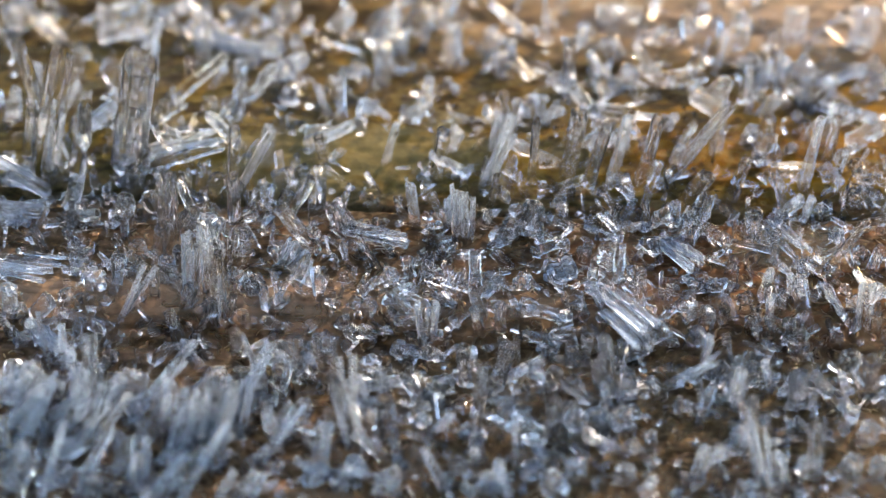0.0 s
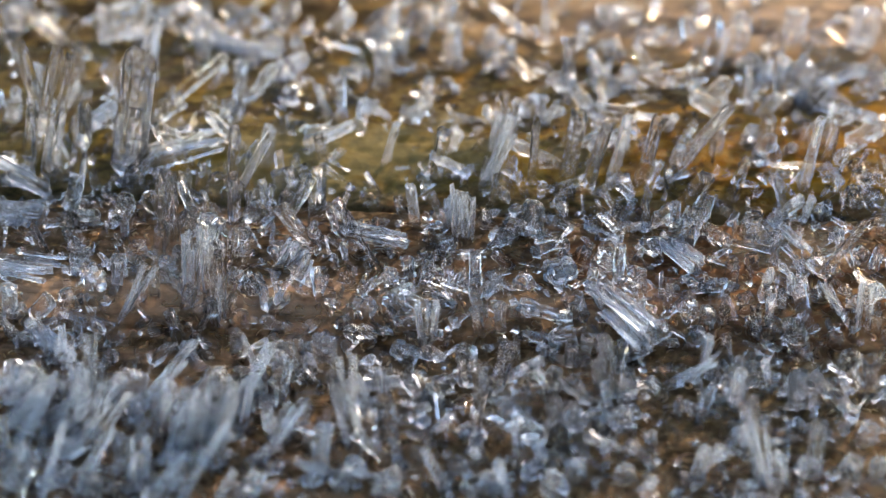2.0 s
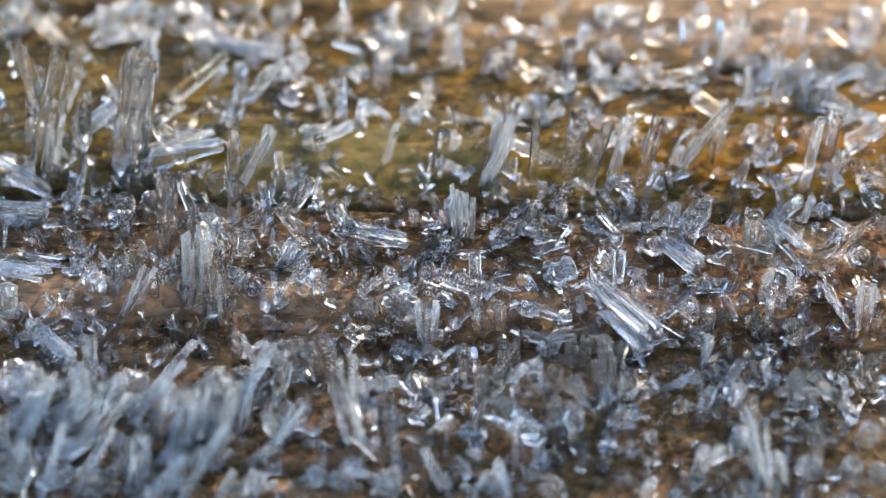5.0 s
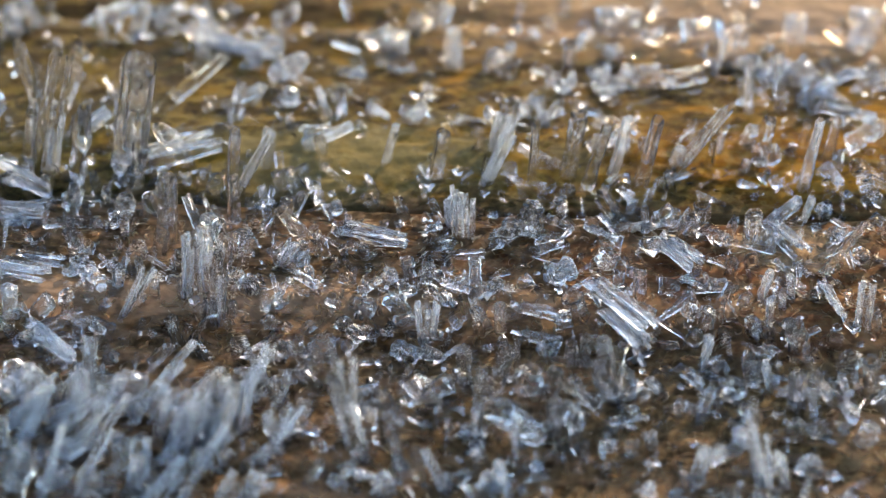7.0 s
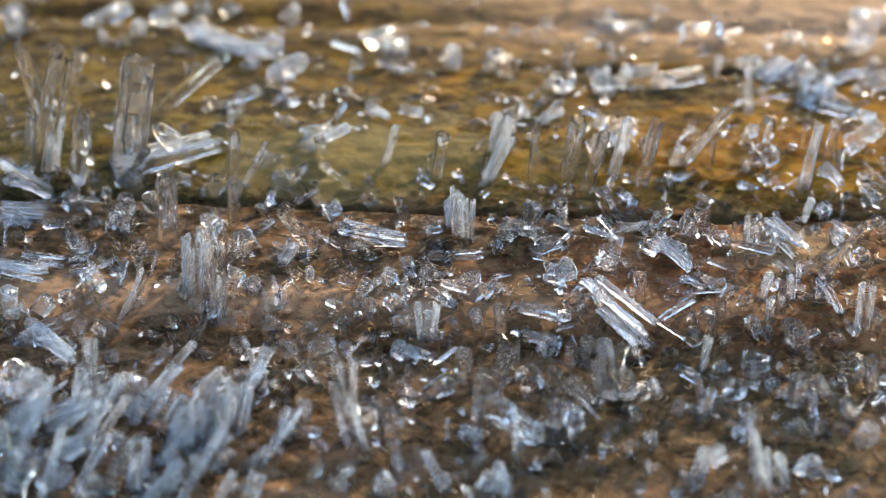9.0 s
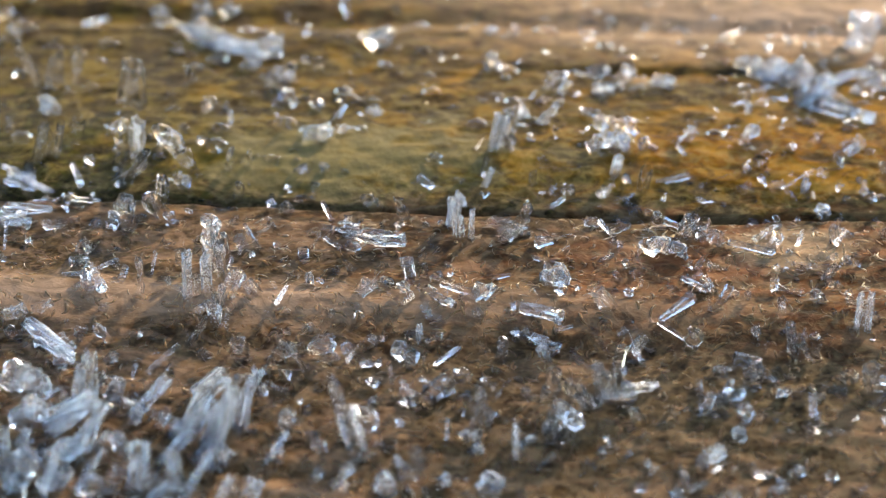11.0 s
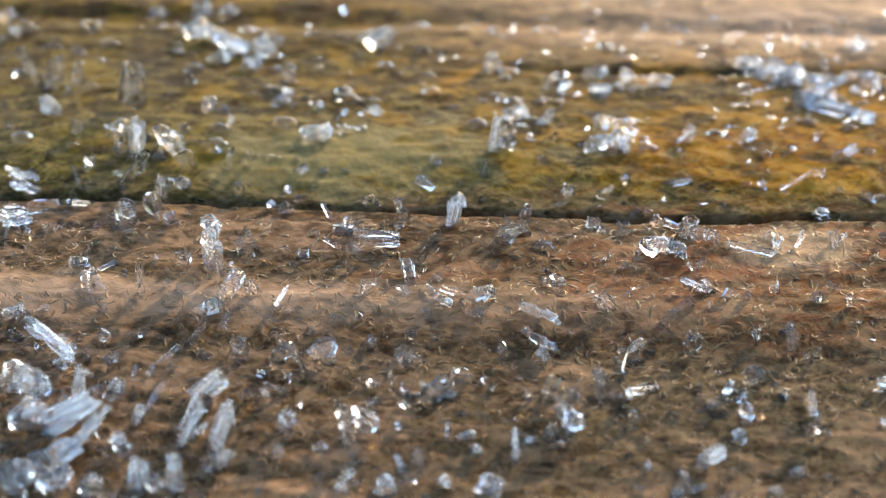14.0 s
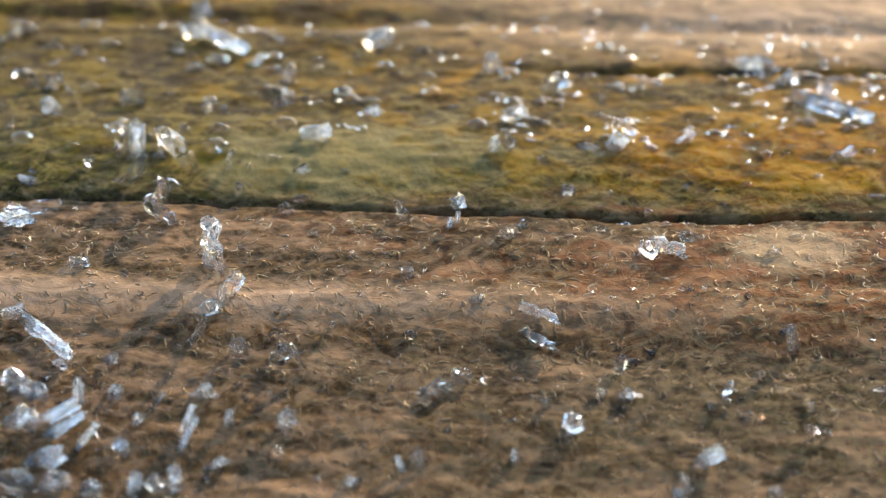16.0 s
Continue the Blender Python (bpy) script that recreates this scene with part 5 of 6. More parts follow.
crystal(-3.61, -3.49, -22, 75, 1.09, 0.65, "chunk", 13.0, 17.8, 0.1, 0.13)
crystal(-3.71, -4.89, -53, 83, 0.42, 0.40, "chunk", 12.7, 16.7, 0.1, 0.18)
crystal(-1.73, -3.38, -86, 84, 0.88, 0.45, "column", 12.5, 16.4, 0.1, 0.18)
crystal(-0.85, -3.27, -45, 8, 1.95, 0.35, "column", 13.4, 16.6, 0.1, -0.09)
crystal(1.15, -3.92, -5, 38, 1.42, 0.50, "column", 13.4, 17.8, 0.1, -0.02)
crystal(2.15, -3.70, -95, 84, 0.88, 0.55, "chunk", 12.9, 16.4, 0.1, 0.18)
crystal(1.64, -4.93, -168, 64, 0.58, 0.45, "column", 13.4, 16.9, 0.1, 0.11)
crystal(4.81, -2.65, -22, 74, 0.91, 0.70, "hollow", 12.7, 16.5, 0.1, 0.12)
crystal(3.51, -4.57, -39, 9, 2.05, 0.55, "column", 14.5, 31.9, 0.1, -0.16)
crystal(3.62, -5.82, -49, 9, 2.05, 0.40, "column", 13.7, 31.8, 0.1, -0.11)
crystal(4.34, -7.22, -44, 82, 1.05, 0.54, "column", 12.3, 17.2, 0.1, 0.17)
crystal(2.49, -7.39, -55, 83, 1.57, 0.44, "column", 12.7, 16.4, 0.1, 0.18)
crystal(-3.31, -6.40, -15, 69, 0.74, 0.45, "column", 13.1, 17.6, 0.1, 0.13)
crystal(-1.33, -7.36, -174, 50, 1.14, 0.84, "hollow", 12.2, 17.0, 0.1, -0.04)
crystal(-2.17, -9.34, -123, 84, 1.73, 0.24, "column", 12.5, 17.9, 0.1, 0.19)
crystal(-5.03, -7.28, -161, 73, 1.26, 0.99, "chunk", 13.1, 16.3, 0.1, 0.09)
crystal(-3.69, -13.25, -151, 79, 5.16, 0.53, "column", 12.5, 16.1, 0.85, 0.16)
crystal(-3.47, -11.75, -19, 75, 1.06, 1.11, "hollow", 13.4, 16.4, 0.1, 0.09)
crystal(-3.13, -10.24, -2, 25, 0.40, 0.44, "chunk", 12.9, 16.8, 0.1, -0.05)
crystal(-3.15, -9.00, -16, 72, 0.44, 0.44, "chunk", 13.0, 17.1, 0.1, 0.14)
crystal(0.76, -8.84, -92, 85, 0.76, 0.64, "chunk", 14.2, 28.9, 0.1, 0.18)
crystal(2.10, -9.32, -53, 84, 0.62, 0.39, "chunk", 13.1, 16.5, 0.1, 0.18)
crystal(3.67, -9.95, -150, 80, 0.87, 0.44, "chunk", 12.8, 16.5, 0.1, 0.17)
crystal(4.51, -10.25, -46, 83, 2.24, 0.58, "column", 12.6, 17.0, 0.1, 0.17)
crystal(4.70, -12.77, -154, 79, 1.56, 0.62, "column", 12.8, 16.6, 0.1, 0.15)
crystal(5.58, -11.14, -173, 54, 1.27, 0.63, "column", 13.1, 17.1, 0.1, 0.03)
crystal(5.73, -10.05, -163, 73, 1.44, 0.44, "column", 12.2, 16.4, 0.1, 0.15)
crystal(-0.93, -13.80, -157, 78, 1.22, 0.57, "chunk", 13.9, 35.3, 0.85, 0.15)
crystal(-1.65, -13.87, -167, 71, 1.08, 0.38, "column", 14.4, 32.4, 0.1, 0.14)
crystal(0.87, -12.24, -4, 41, 0.79, 0.53, "chunk", 12.2, 17.5, 0.85, -0.01)
crystal(1.34, -13.06, -10, 65, 0.57, 0.48, "column", 12.7, 17.1, 0.1, 0.11)
crystal(1.80, -15.24, -19, 77, 1.05, 0.81, "chunk", 13.0, 17.2, 0.85, 0.13)
crystal(3.01, -13.46, -67, 85, 2.39, 0.33, "column", 12.8, 17.8, 0.1, 0.19)
crystal(3.50, -12.58, -7, 55, 0.62, 0.53, "chunk", 12.7, 16.7, 0.85, 0.06)
crystal(-2.23, -15.25, -167, 71, 1.08, 0.62, "column", 13.2, 16.2, 0.85, 0.12)
crystal(-3.54, -14.88, -160, 77, 0.52, 0.38, "chunk", 13.7, 34.6, 0.1, 0.17)
crystal(7.38, -4.49, -168, 64, 1.55, 0.55, "column", 12.3, 17.6, 0.1, 0.10)
crystal(8.03, -7.22, -13, 66, 1.71, 0.54, "column", 13.0, 16.8, 0.1, 0.11)
crystal(10.77, -6.75, -37, 81, 1.40, 0.59, "column", 12.5, 17.5, 0.1, 0.16)
crystal(11.45, -3.12, -19, 72, 0.74, 0.55, "column", 13.3, 16.1, 0.1, 0.13)
crystal(13.76, -6.22, -122, 83, 0.87, 0.54, "chunk", 12.8, 17.0, 0.1, 0.18)
crystal(15.32, -6.93, -142, 81, 2.10, 0.44, "column", 13.9, 30.6, 0.1, 0.17)
crystal(13.48, -8.67, -123, 84, 1.04, 0.98, "chunk", 12.4, 17.1, 0.1, 0.16)
crystal(14.61, -9.79, -12, 68, 0.56, 0.39, "chunk", 13.2, 16.0, 0.1, 0.13)
crystal(6.95, -9.77, -154, 78, 2.28, 0.58, "column", 12.5, 17.6, 0.1, 0.15)
crystal(7.68, -9.98, -6, 48, 0.70, 0.44, "chunk", 14.3, 33.3, 0.1, 0.05)
crystal(9.81, -10.99, -25, 78, 0.53, 0.53, "chunk", 12.2, 17.4, 0.1, 0.16)
crystal(13.19, -11.14, -170, 64, 0.95, 0.48, "column", 13.4, 18.0, 0.85, 0.11)
crystal(12.64, -12.24, -160, 76, 0.71, 0.48, "chunk", 13.0, 15.9, 0.85, 0.15)
crystal(14.91, -14.21, -22, 78, 0.45, 0.48, "chunk", 13.2, 16.3, 0.85, 0.16)
crystal(8.73, -13.92, -163, 75, 0.57, 0.33, "chunk", 13.0, 17.9, 0.85, 0.16)
crystal(9.97, -15.41, -161, 77, 0.70, 0.33, "chunk", 14.2, 29.1, 0.85, 0.17)
crystal(13.89, -15.24, -8, 62, 0.46, 0.47, "chunk", 13.7, 35.3, 0.85, 0.10)
crystal(16.66, -3.83, -158, 75, 0.72, 0.60, "chunk", 12.4, 17.1, 0.1, 0.14)
crystal(18.12, -4.26, -162, 71, 1.10, 0.35, "column", 12.7, 16.2, 0.1, 0.15)
crystal(18.27, -5.44, -129, 83, 0.53, 0.30, "column", 12.9, 15.9, 0.1, 0.19)
crystal(-18.63, -9.13, -16, 72, 1.09, 0.98, "column", 13.5, 18.5, 0.85, 0.08)
crystal(-18.03, -14.81, -13, 71, 1.44, 1.05, "column", 13.5, 18.5, 0.85, 0.07)
crystal(-16.47, -14.92, -8, 61, 1.16, 1.04, "column", 14.0, 18.5, 0.85, 0.00)
crystal(-14.78, -15.26, -15, 73, 1.07, 0.95, "column", 14.4, 18.5, 0.85, 0.09)
crystal(-17.62, -9.70, -9, 61, 1.18, 0.73, "chunk", 13.9, 18.5, 0.85, 0.05)
crystal(-14.21, -9.74, -12, 67, 1.12, 0.73, "column", 14.1, 18.5, 0.85, 0.08)
crystal(-16.78, -7.96, -5, 41, 0.53, 0.49, "chunk", 14.4, 31.0, 0.1, 0.00)
crystal(-5.13, -12.98, -166, 71, 0.72, 0.48, "chunk", 12.3, 17.3, 0.85, 0.14)
crystal(-4.36, -15.27, -12, 69, 0.73, 0.57, "chunk", 12.4, 17.2, 0.85, 0.12)
crystal(-0.09, -14.89, -13, 70, 0.72, 0.47, "chunk", 12.8, 17.8, 0.85, 0.13)
# frosty growth in front and behind
crystal(-17.75, 21.50, 10, 26, 2.57, 1.10, "column", 8, 13, 0.7)
crystal(-5.25, 17.21, 161, 36, 1.20, 1.07, "column", 2, 5, 0.9)
crystal(-12.59, 18.95, -32, 14, 5.65, 0.92, "sheaf", 10, 17, 0.7)
crystal(-14.33, 21.82, -54, 12, 3.45, 1.25, "column", 6, 11, 0.8)
crystal(-21.76, 21.92, 68, 59, 1.47, 1.25, "column", 6, 14, 0.4)
crystal(0.44, 15.81, 90, 61, 2.51, 1.36, "column", 6, 12, 0.8)
crystal(-2.61, 16.58, 74, 60, 1.98, 2.13, "column", 7, 13, 0.8)
crystal(-1.24, 19.57, 56, 56, 1.80, 1.86, "column", 4, 11, 0.9)
crystal(2.65, 15.95, 63, 58, 1.15, 1.52, "column", 8, 14, 0.9)
crystal(14.28, 16.31, 66, 58, 2.58, 1.07, "column", 4, 11, 0.4)
crystal(17.22, 18.28, 74, 60, 2.00, 1.54, "column", 5, 12, 0.7)
crystal(20.51, 17.69, 76, 60, 2.27, 1.53, "column", 10, 16, 0.9)
crystal(8.49, 16.92, 117, 58, 1.16, 1.53, "column", 5, 10, 0.8)
crystal(8.78, 20.02, 80, 60, 1.72, 2.18, "column", 6, 12, 0.9)
crystal(12.72, 17.94, 90, 61, 1.69, 2.15, "column", 7, 13, 0.9)
crystal(-18.31, -12.75, 42, 51, 3.58, 1.58, "sheaf", 7, 13, 0.8)
crystal(-15.70, -10.84, 84, 60, 2.20, 1.33, "column", 6, 11, 0.8)
crystal(-17.54, -10.47, 127, 55, 2.09, 1.87, "sheaf", 7, 13, 0.8)
crystal(-13.66, -10.50, 54, 56, 1.82, 1.33, "column", 8, 13, 0.6)
crystal(-10.40, -12.84, 49, 54, 3.15, 1.58, "sheaf", 9, 16, 0.6)
crystal(-9.01, -11.80, 68, 59, 2.48, 1.32, "sheaf", 9, 15, 0.6)
crystal(-11.87, -12.17, 38, 49, 2.56, 1.58, "sheaf", 8, 14, 0.6)
crystal(-12.91, -14.90, 79, 60, 2.41, 1.56, "sheaf", 10, 18, 0.7)
crystal(-17.00, -14.28, 151, 44, 1.88, 1.44, "column", 10, 17, 0.7)
crystal(-10.93, -11.83, 28, 43, 2.24, 1.32, "sheaf", 10, 17, 0.6)
crystal(15.12, 14.45, 16, 32, 2.19, 1.21, "sheaf", 10, 18, 0.9)
crystal(16.58, 14.05, 19, 35, 1.77, 1.35, "column", 10, 20, 0.95)
crystal(17.23, 12.10, 27, 42, 2.04, 1.19, "sheaf", 10, 19, 0.95)
crystal(18.25, 14.27, 8, 23, 2.11, 1.21, "sheaf", 10, 19, 0.95)
crystal(19.36, 11.76, 161, 35, 1.75, 1.34, "column", 10, 20, 0.95)
crystal(20.08, 13.49, 11, 28, 1.73, 1.20, "column", 10, 20, 0.95)
crystal(16.96, 15.28, -176, 17, 1.44, 1.06, "column", 10, 19, 0.9)
crystal(21.19, 16.25, -125, 11, 2.45, 1.22, "column", 9, 17, 0.95)
crystal(-18.53, -15.73, 48, 54, 2.58, 0.57, "sheaf", 8.71, 15.23, 0.2)
crystal(-16.87, -15.86, 58, 57, 3.86, 0.52, "sheaf", 8.29, 15.08, 0.67)
crystal(-15.62, -15.52, 42, 51, 3.70, 0.42, "sheaf", 7.82, 15.37, 0.68)
crystal(-14.31, -15.53, 45, 52, 2.07, 0.52, "column", 8.93, 15.26, 0.45)
crystal(-12.50, -16.09, 29, 44, 3.77, 0.95, "sheaf", 7.57, 13.98, 0.59)
crystal(-11.17, -15.96, 38, 49, 4.38, 0.54, "column", 8.65, 14.1, 0.56)
crystal(-9.58, -16.03, 41, 51, 1.88, 0.45, "column", 9.48, 14.51, 0.4)
crystal(-8.33, -15.98, 49, 54, 1.68, 0.80, "column", 8.77, 15.46, 0.64)
crystal(-18.49, -13.79, 99, 60, 2.41, 0.68, "column", 9.5, 14, 0.32)
crystal(-15.49, -13.70, 53, 55, 3.97, 0.70, "column", 9.5, 14, 0.65)
crystal(-12.49, -13.92, 25, 41, 3.48, 0.61, "sheaf", 8.79, 14.29, 0.58)
crystal(-10.83, -13.72, 25, 41, 2.52, 0.85, "sheaf", 9.37, 13.81, 0.68)
crystal(-9.61, -13.86, 98, 60, 2.86, 0.91, "column", 7.54, 14.35, 0.57)
crystal(-7.83, -13.67, 37, 48, 3.45, 0.54, "sheaf", 8.72, 13.34, 0.4)
crystal(-18.37, -10.83, 18, 35, 3.05, 0.66, "sheaf", 9.5, 14, 0.38)
crystal(-15.06, -11.02, 91, 61, 3.73, 0.65, "column", 9.5, 14, 0.4)
crystal(-13.66, -11.36, 27, 42, 3.95, 0.61, "sheaf", 8.38, 15.07, 0.36)
crystal(-12.58, -11.60, 46, 53, 2.22, 0.67, "sheaf", 9.07, 12.6, 0.61)
crystal(-10.43, -11.27, 62, 58, 2.27, 0.84, "column", 9.11, 14.43, 0.21)
crystal(-9.07, -10.99, 40, 50, 4.08, 0.81, "sheaf", 8.43, 14.4, 0.59)
# END single crystals


def scattered_growth(count):
    """Smaller crystals that fill the gaps of the frost and melt first, frostier towards the back and the front edge."""
    r = random.Random(23)
    spots = []
    while len(spots) < count:
        y = r.choice((r.uniform(-16.5, -8), r.uniform(-8, 4), r.uniform(4, 21), r.uniform(6, 21), r.uniform(10, 22)))
        x = r.uniform(-21.5, 21.5) * (0.88 + 0.007 * y)
        if any((x - a) ** 2 + (y - b) ** 2 < 2.0 for a, b in spots):
            continue
        spots.append((x, y))
        stay = r.uniform(2.0, 7.0)
        crystal(round(x, 2), round(y, 2), r.uniform(0, 360), r.uniform(15, 80), r.uniform(1.3, 3.0), r.uniform(0.5, 1.0), r.choice(("column", "column", "chunk")), stay, stay + r.uniform(2.5, 5.0), 0.1 if -8 < y < 6 else 0.7, 0.1)


scattered_growth(190)


def scattered_remains(count):
    """Small clear remains of needles that lie all over the board to the end."""
    r = random.Random(41)
    for i in range(count):
        y = r.uniform(-16, 17)
        x = r.uniform(-20.5, 20.5) * (0.88 + 0.007 * y)
        crystal(round(x, 2), round(y, 2), r.uniform(0, 360), r.uniform(8, 65), r.uniform(0.7, 1.7), r.uniform(0.4, 0.8), "chunk", r.uniform(13, 16), r.uniform(20, 27), 0.15, 0.1)


scattered_remains(25)


def needle_patch(x0, x1, y0, y1, count, seed):
    """Short standing ice needles between the larger crystals of one stretch, joined."""
    r = random.Random(seed)
    vs, fs = [], []
    for i in range(count):
        x, y = r.uniform(x0, x1), r.uniform(y0, y1)
        me = r.choice(CLEAR if r.random() < 0.7 else MILKY)
        el, az = radians(r.uniform(25, 85)), r.uniform(0, 6.28)
        way = Vector((math.cos(az) * math.cos(el), math.sin(az) * math.cos(el), math.sin(el)))
        m = Matrix.Translation((x * MM, y * MM, (float(relief(x, y)) - 0.2) * MM)) @ way.to_track_quat("Z", "Y").to_matrix().to_4x4()
        rad, span = r.uniform(0.16, 0.36) * MM, r.uniform(1.0, 2.6) * MM
        m = m @ pose(0, 0, 0, 0, 0, r.uniform(0, 360)) @ Matrix.Diagonal((rad, rad, span, 1))
        n = len(vs)
        vs += [tuple(m @ v.co) for v in me.vertices]
        fs += [tuple(n + k for k in p.vertices) for p in me.polygons]
    me = bpy.data.meshes.new("ice_needles")
    me.from_pydata(vs, [], fs)
    me.materials.append(ICE)
    return me


def needle_cover():
    for i in range(8):
        for j in range(6):
            x0, y0 = -23 + 46 * i / 8, -17 + 44 * j / 6
            ob = new("ice_needles", needle_patch(x0, x0 + 6, y0, y0 + 7.3, 7 if y0 < 2 else 4, 900 + i * 10 + j))
            tagged(ob, "short clear ice needles standing close on the damp board", "ice needles", kind="stuff")
            e = rng.uniform(7.0, 13.0)
            MOVES.append((ob, [(0.0, pose(0, 0, 0)), (e * 0.5, pose(0, 0, -0.2 * MM)), (e, pose(0, 0, -3.2 * MM)), (16.0, pose(0, 0, -3.6 * MM))]))


needle_cover()


def shard_patch(x0, x1, y0, y1, count, seed, size):
    """Loose frost grains and short shards over one stretch of the board, joined."""
    r = random.Random(seed)
    vs, fs = [], []
    for i in range(count):
        x, y = r.uniform(x0, x1), r.uniform(y0, y1)
        c = Vector((x, y, float(relief(x, y)) + r.uniform(-0.05, 0.45)))
        q = Euler((r.uniform(0, 6.3), r.uniform(0, 6.3), r.uniform(0, 6.3))).to_matrix()
        ln, w = size * (0.15 + 1.2 * r.random() ** 2), size * r.uniform(0.06, 0.2)
        tip = r.uniform(0.3, 1.0)
        n = len(vs)
        for s in (-1, 1):
            for k in range(6):
                a = k * math.pi / 3
                g = w * r.uniform(0.6, 1.15) * (tip if s > 0 else 1.0)
                vs.append((c + q @ Vector((g * math.cos(a), g * math.sin(a), s * ln * 0.5 + r.uniform(-0.09, 0.09)))) * MM)
        for k in range(6):
            k2 = (k + 1) % 6
            fs.append((n + k, n + k2, n + 6 + k2, n + 6 + k))
        fs.append(tuple(n + k for k in range(5, -1, -1)))
        fs.append(tuple(n + 6 + k for k in range(6)))
    me = bpy.data.meshes.new("frost_grains")
    me.from_pydata([tuple(v) for v in vs], [], fs)
    me.materials.append(ICE if seed % 3 == 0 else MELTING)
    return me


def frost_cover():
    cols, lines = 6, 6
    for i in range(cols):
        for j in range(lines):
            for k in range(3):
                x0, x1 = -23 + 46 * i / cols, -23 + 46 * (i + 1) / cols
                y0, y1 = -17 + 44 * j / lines, -17 + 44 * (j + 1) / lines
                ob = new("frost_grains", shard_patch(x0 - 1, x1 + 1, y0 - 1, y1 + 1, int((42, 40, 26)[k] * (1.0 if y0 < 0 else 0.3)), 500 + i * 40 + j * 4 + k, (1.3, 1.6, 1.6)[k]))
                tagged(ob, "loose glittering frost grains lying on the damp board", "frost", kind="stuff")
                e = (0.85 if y0 > 2 else 1.0) * (rng.uniform(9.5, 12), rng.uniform(11.5, 14.5), rng.uniform(15, 24))[k]
                rows = [(0.0, pose(0, 0, 0)), (e * 0.6, pose(0, 0, -0.12 * MM)), (min(e, 15.8), pose(0, 0, -0.85 * MM * min(1.0, 15.8 / e))), (16.0, pose(0, 0, -0.9 * MM * min(1.0, 16 / e)))]
                MOVES.append((ob, rows))


frost_cover()


def water_beads(count):
    """Small domes of melt water sitting on the wood."""
    r = random.Random(77)
    vs, fs = [], []
    for i in range(count):
        y = r.uniform(-17, 21)
        x = r.uniform(-23, 23)
        if r.random() > 0.12 + 0.88 / (1 + math.exp(-(y - 6) / 2.5)):
            continue
        z = float(relief(x, y))
        rad = 0.07 + (0.24 if y < 6 else 0.46) * r.random() ** 2.5
        sx, hgt = r.uniform(0.8, 1.7), r.uniform(0.5, 0.9)
        n = len(vs)
        for j in range(4):
            a = j / 4 * math.pi / 2
            for k in range(8):
                b = 2 * math.pi * k / 8
                vs.append(((x + rad * sx * math.cos(a) * math.cos(b)) * MM, (y + rad * math.cos(a) * math.sin(b)) * MM,
                           (z - 0.03 + rad * hgt * math.sin(a)) * MM))
        vs.append((x * MM, y * MM, (z - 0.03 + rad * hgt) * MM))
        for j in range(3):
            for k in range(8):
                k2 = (k + 1) % 8
                fs.append((n + j * 8 + k, n + j * 8 + k2, n + j * 8 + 8 + k2, n + j * 8 + 8 + k))
        for k in range(8):
            fs.append((n + 24 + k, n + 24 + (k + 1) % 8, n + 32))
        fs.append(tuple(n + k for k in range(7, -1, -1)))
    me = bpy.data.meshes.new("water_beads")
    me.from_pydata(vs, [], fs)
    me.polygons.foreach_set("use_smooth", [True] * len(fs))
    me.materials.append(WATER)
    ob = new("water_beads", me)
    tagged(ob, "tiny glinting beads of melt water on the wood", "water beads", kind="stuff")


water_beads(1100)


def gel_material():
    m, n, l, p = material("algae_gel")
    geo = n.new("ShaderNodeNewGeometry")
    r = ramp(n, [(0.0, (0.80, 0.67, 0.46)), (0.5, (0.86, 0.70, 0.52)), (1.0, (0.78, 0.58, 0.41))])
    l.new(geo.outputs["Random Per Island"], r.inputs[0])
    l.new(r.outputs[0], p.inputs["Base Color"])
    p.inputs["Roughness"].default_value = 0.5
    p.inputs["Transmission Weight"].default_value = 0.97
    p.inputs["IOR"].default_value = 1.08
    p.inputs["Specular IOR Level"].default_value = 0.0
    return m


def fibres(count, name, mat, area, seed, label, category):
    """Wet curled threads that lie on the board. area: x0, x1, y0, y1, mm."""
    r = random.Random(seed)
    vs, fs = [], []
    for i in range(count):
        y, x = r.uniform(area[2], area[3]), r.uniform(area[0], area[1])
        a, bend = r.gauss(0, 1.3) + (math.pi if r.random() < 0.5 else 0), r.gauss(0, 0.42)
        w, step = r.uniform(0.04, 0.09), r.uniform(0.05, 0.14)
        n = len(vs)
        arch = r.uniform(-0.04, 0.03)
        for j in range(7):
            z = float(relief(x, y)) - 0.4 * w + arch * math.sin(j / 6 * math.pi)
            nx, ny = -math.sin(a), math.cos(a)
            q = w * (1.0 - 0.65 * (abs(j - 3) / 3) ** 2)
            for k in range(5):
                b = 2 * math.pi * k / 5
                vs.append(((x + nx * q * math.cos(b)) * MM, (y + ny * q * math.cos(b)) * MM, (z + q * math.sin(b)) * MM))
            x, y, a = x + step * math.cos(a), y + step * math.sin(a), a + bend + r.uniform(-0.15, 0.15)
        for j in range(6):
            for k in range(5):
                b, k2 = n + j * 5, (k + 1) % 5
                fs.append((b + k, b + 5 + k, b + 5 + k2, b + k2))
        fs.append(tuple(n + k for k in range(5)))
        fs.append(tuple(n + 30 + k for k in range(4, -1, -1)))
    me = bpy.data.meshes.new(name)
    me.from_pydata(vs, [], fs)
    me.polygons.foreach_set("use_smooth", [True] * len(fs))
    me.materials.append(mat)
    tagged(new(name, me), label, category, kind="stuff")


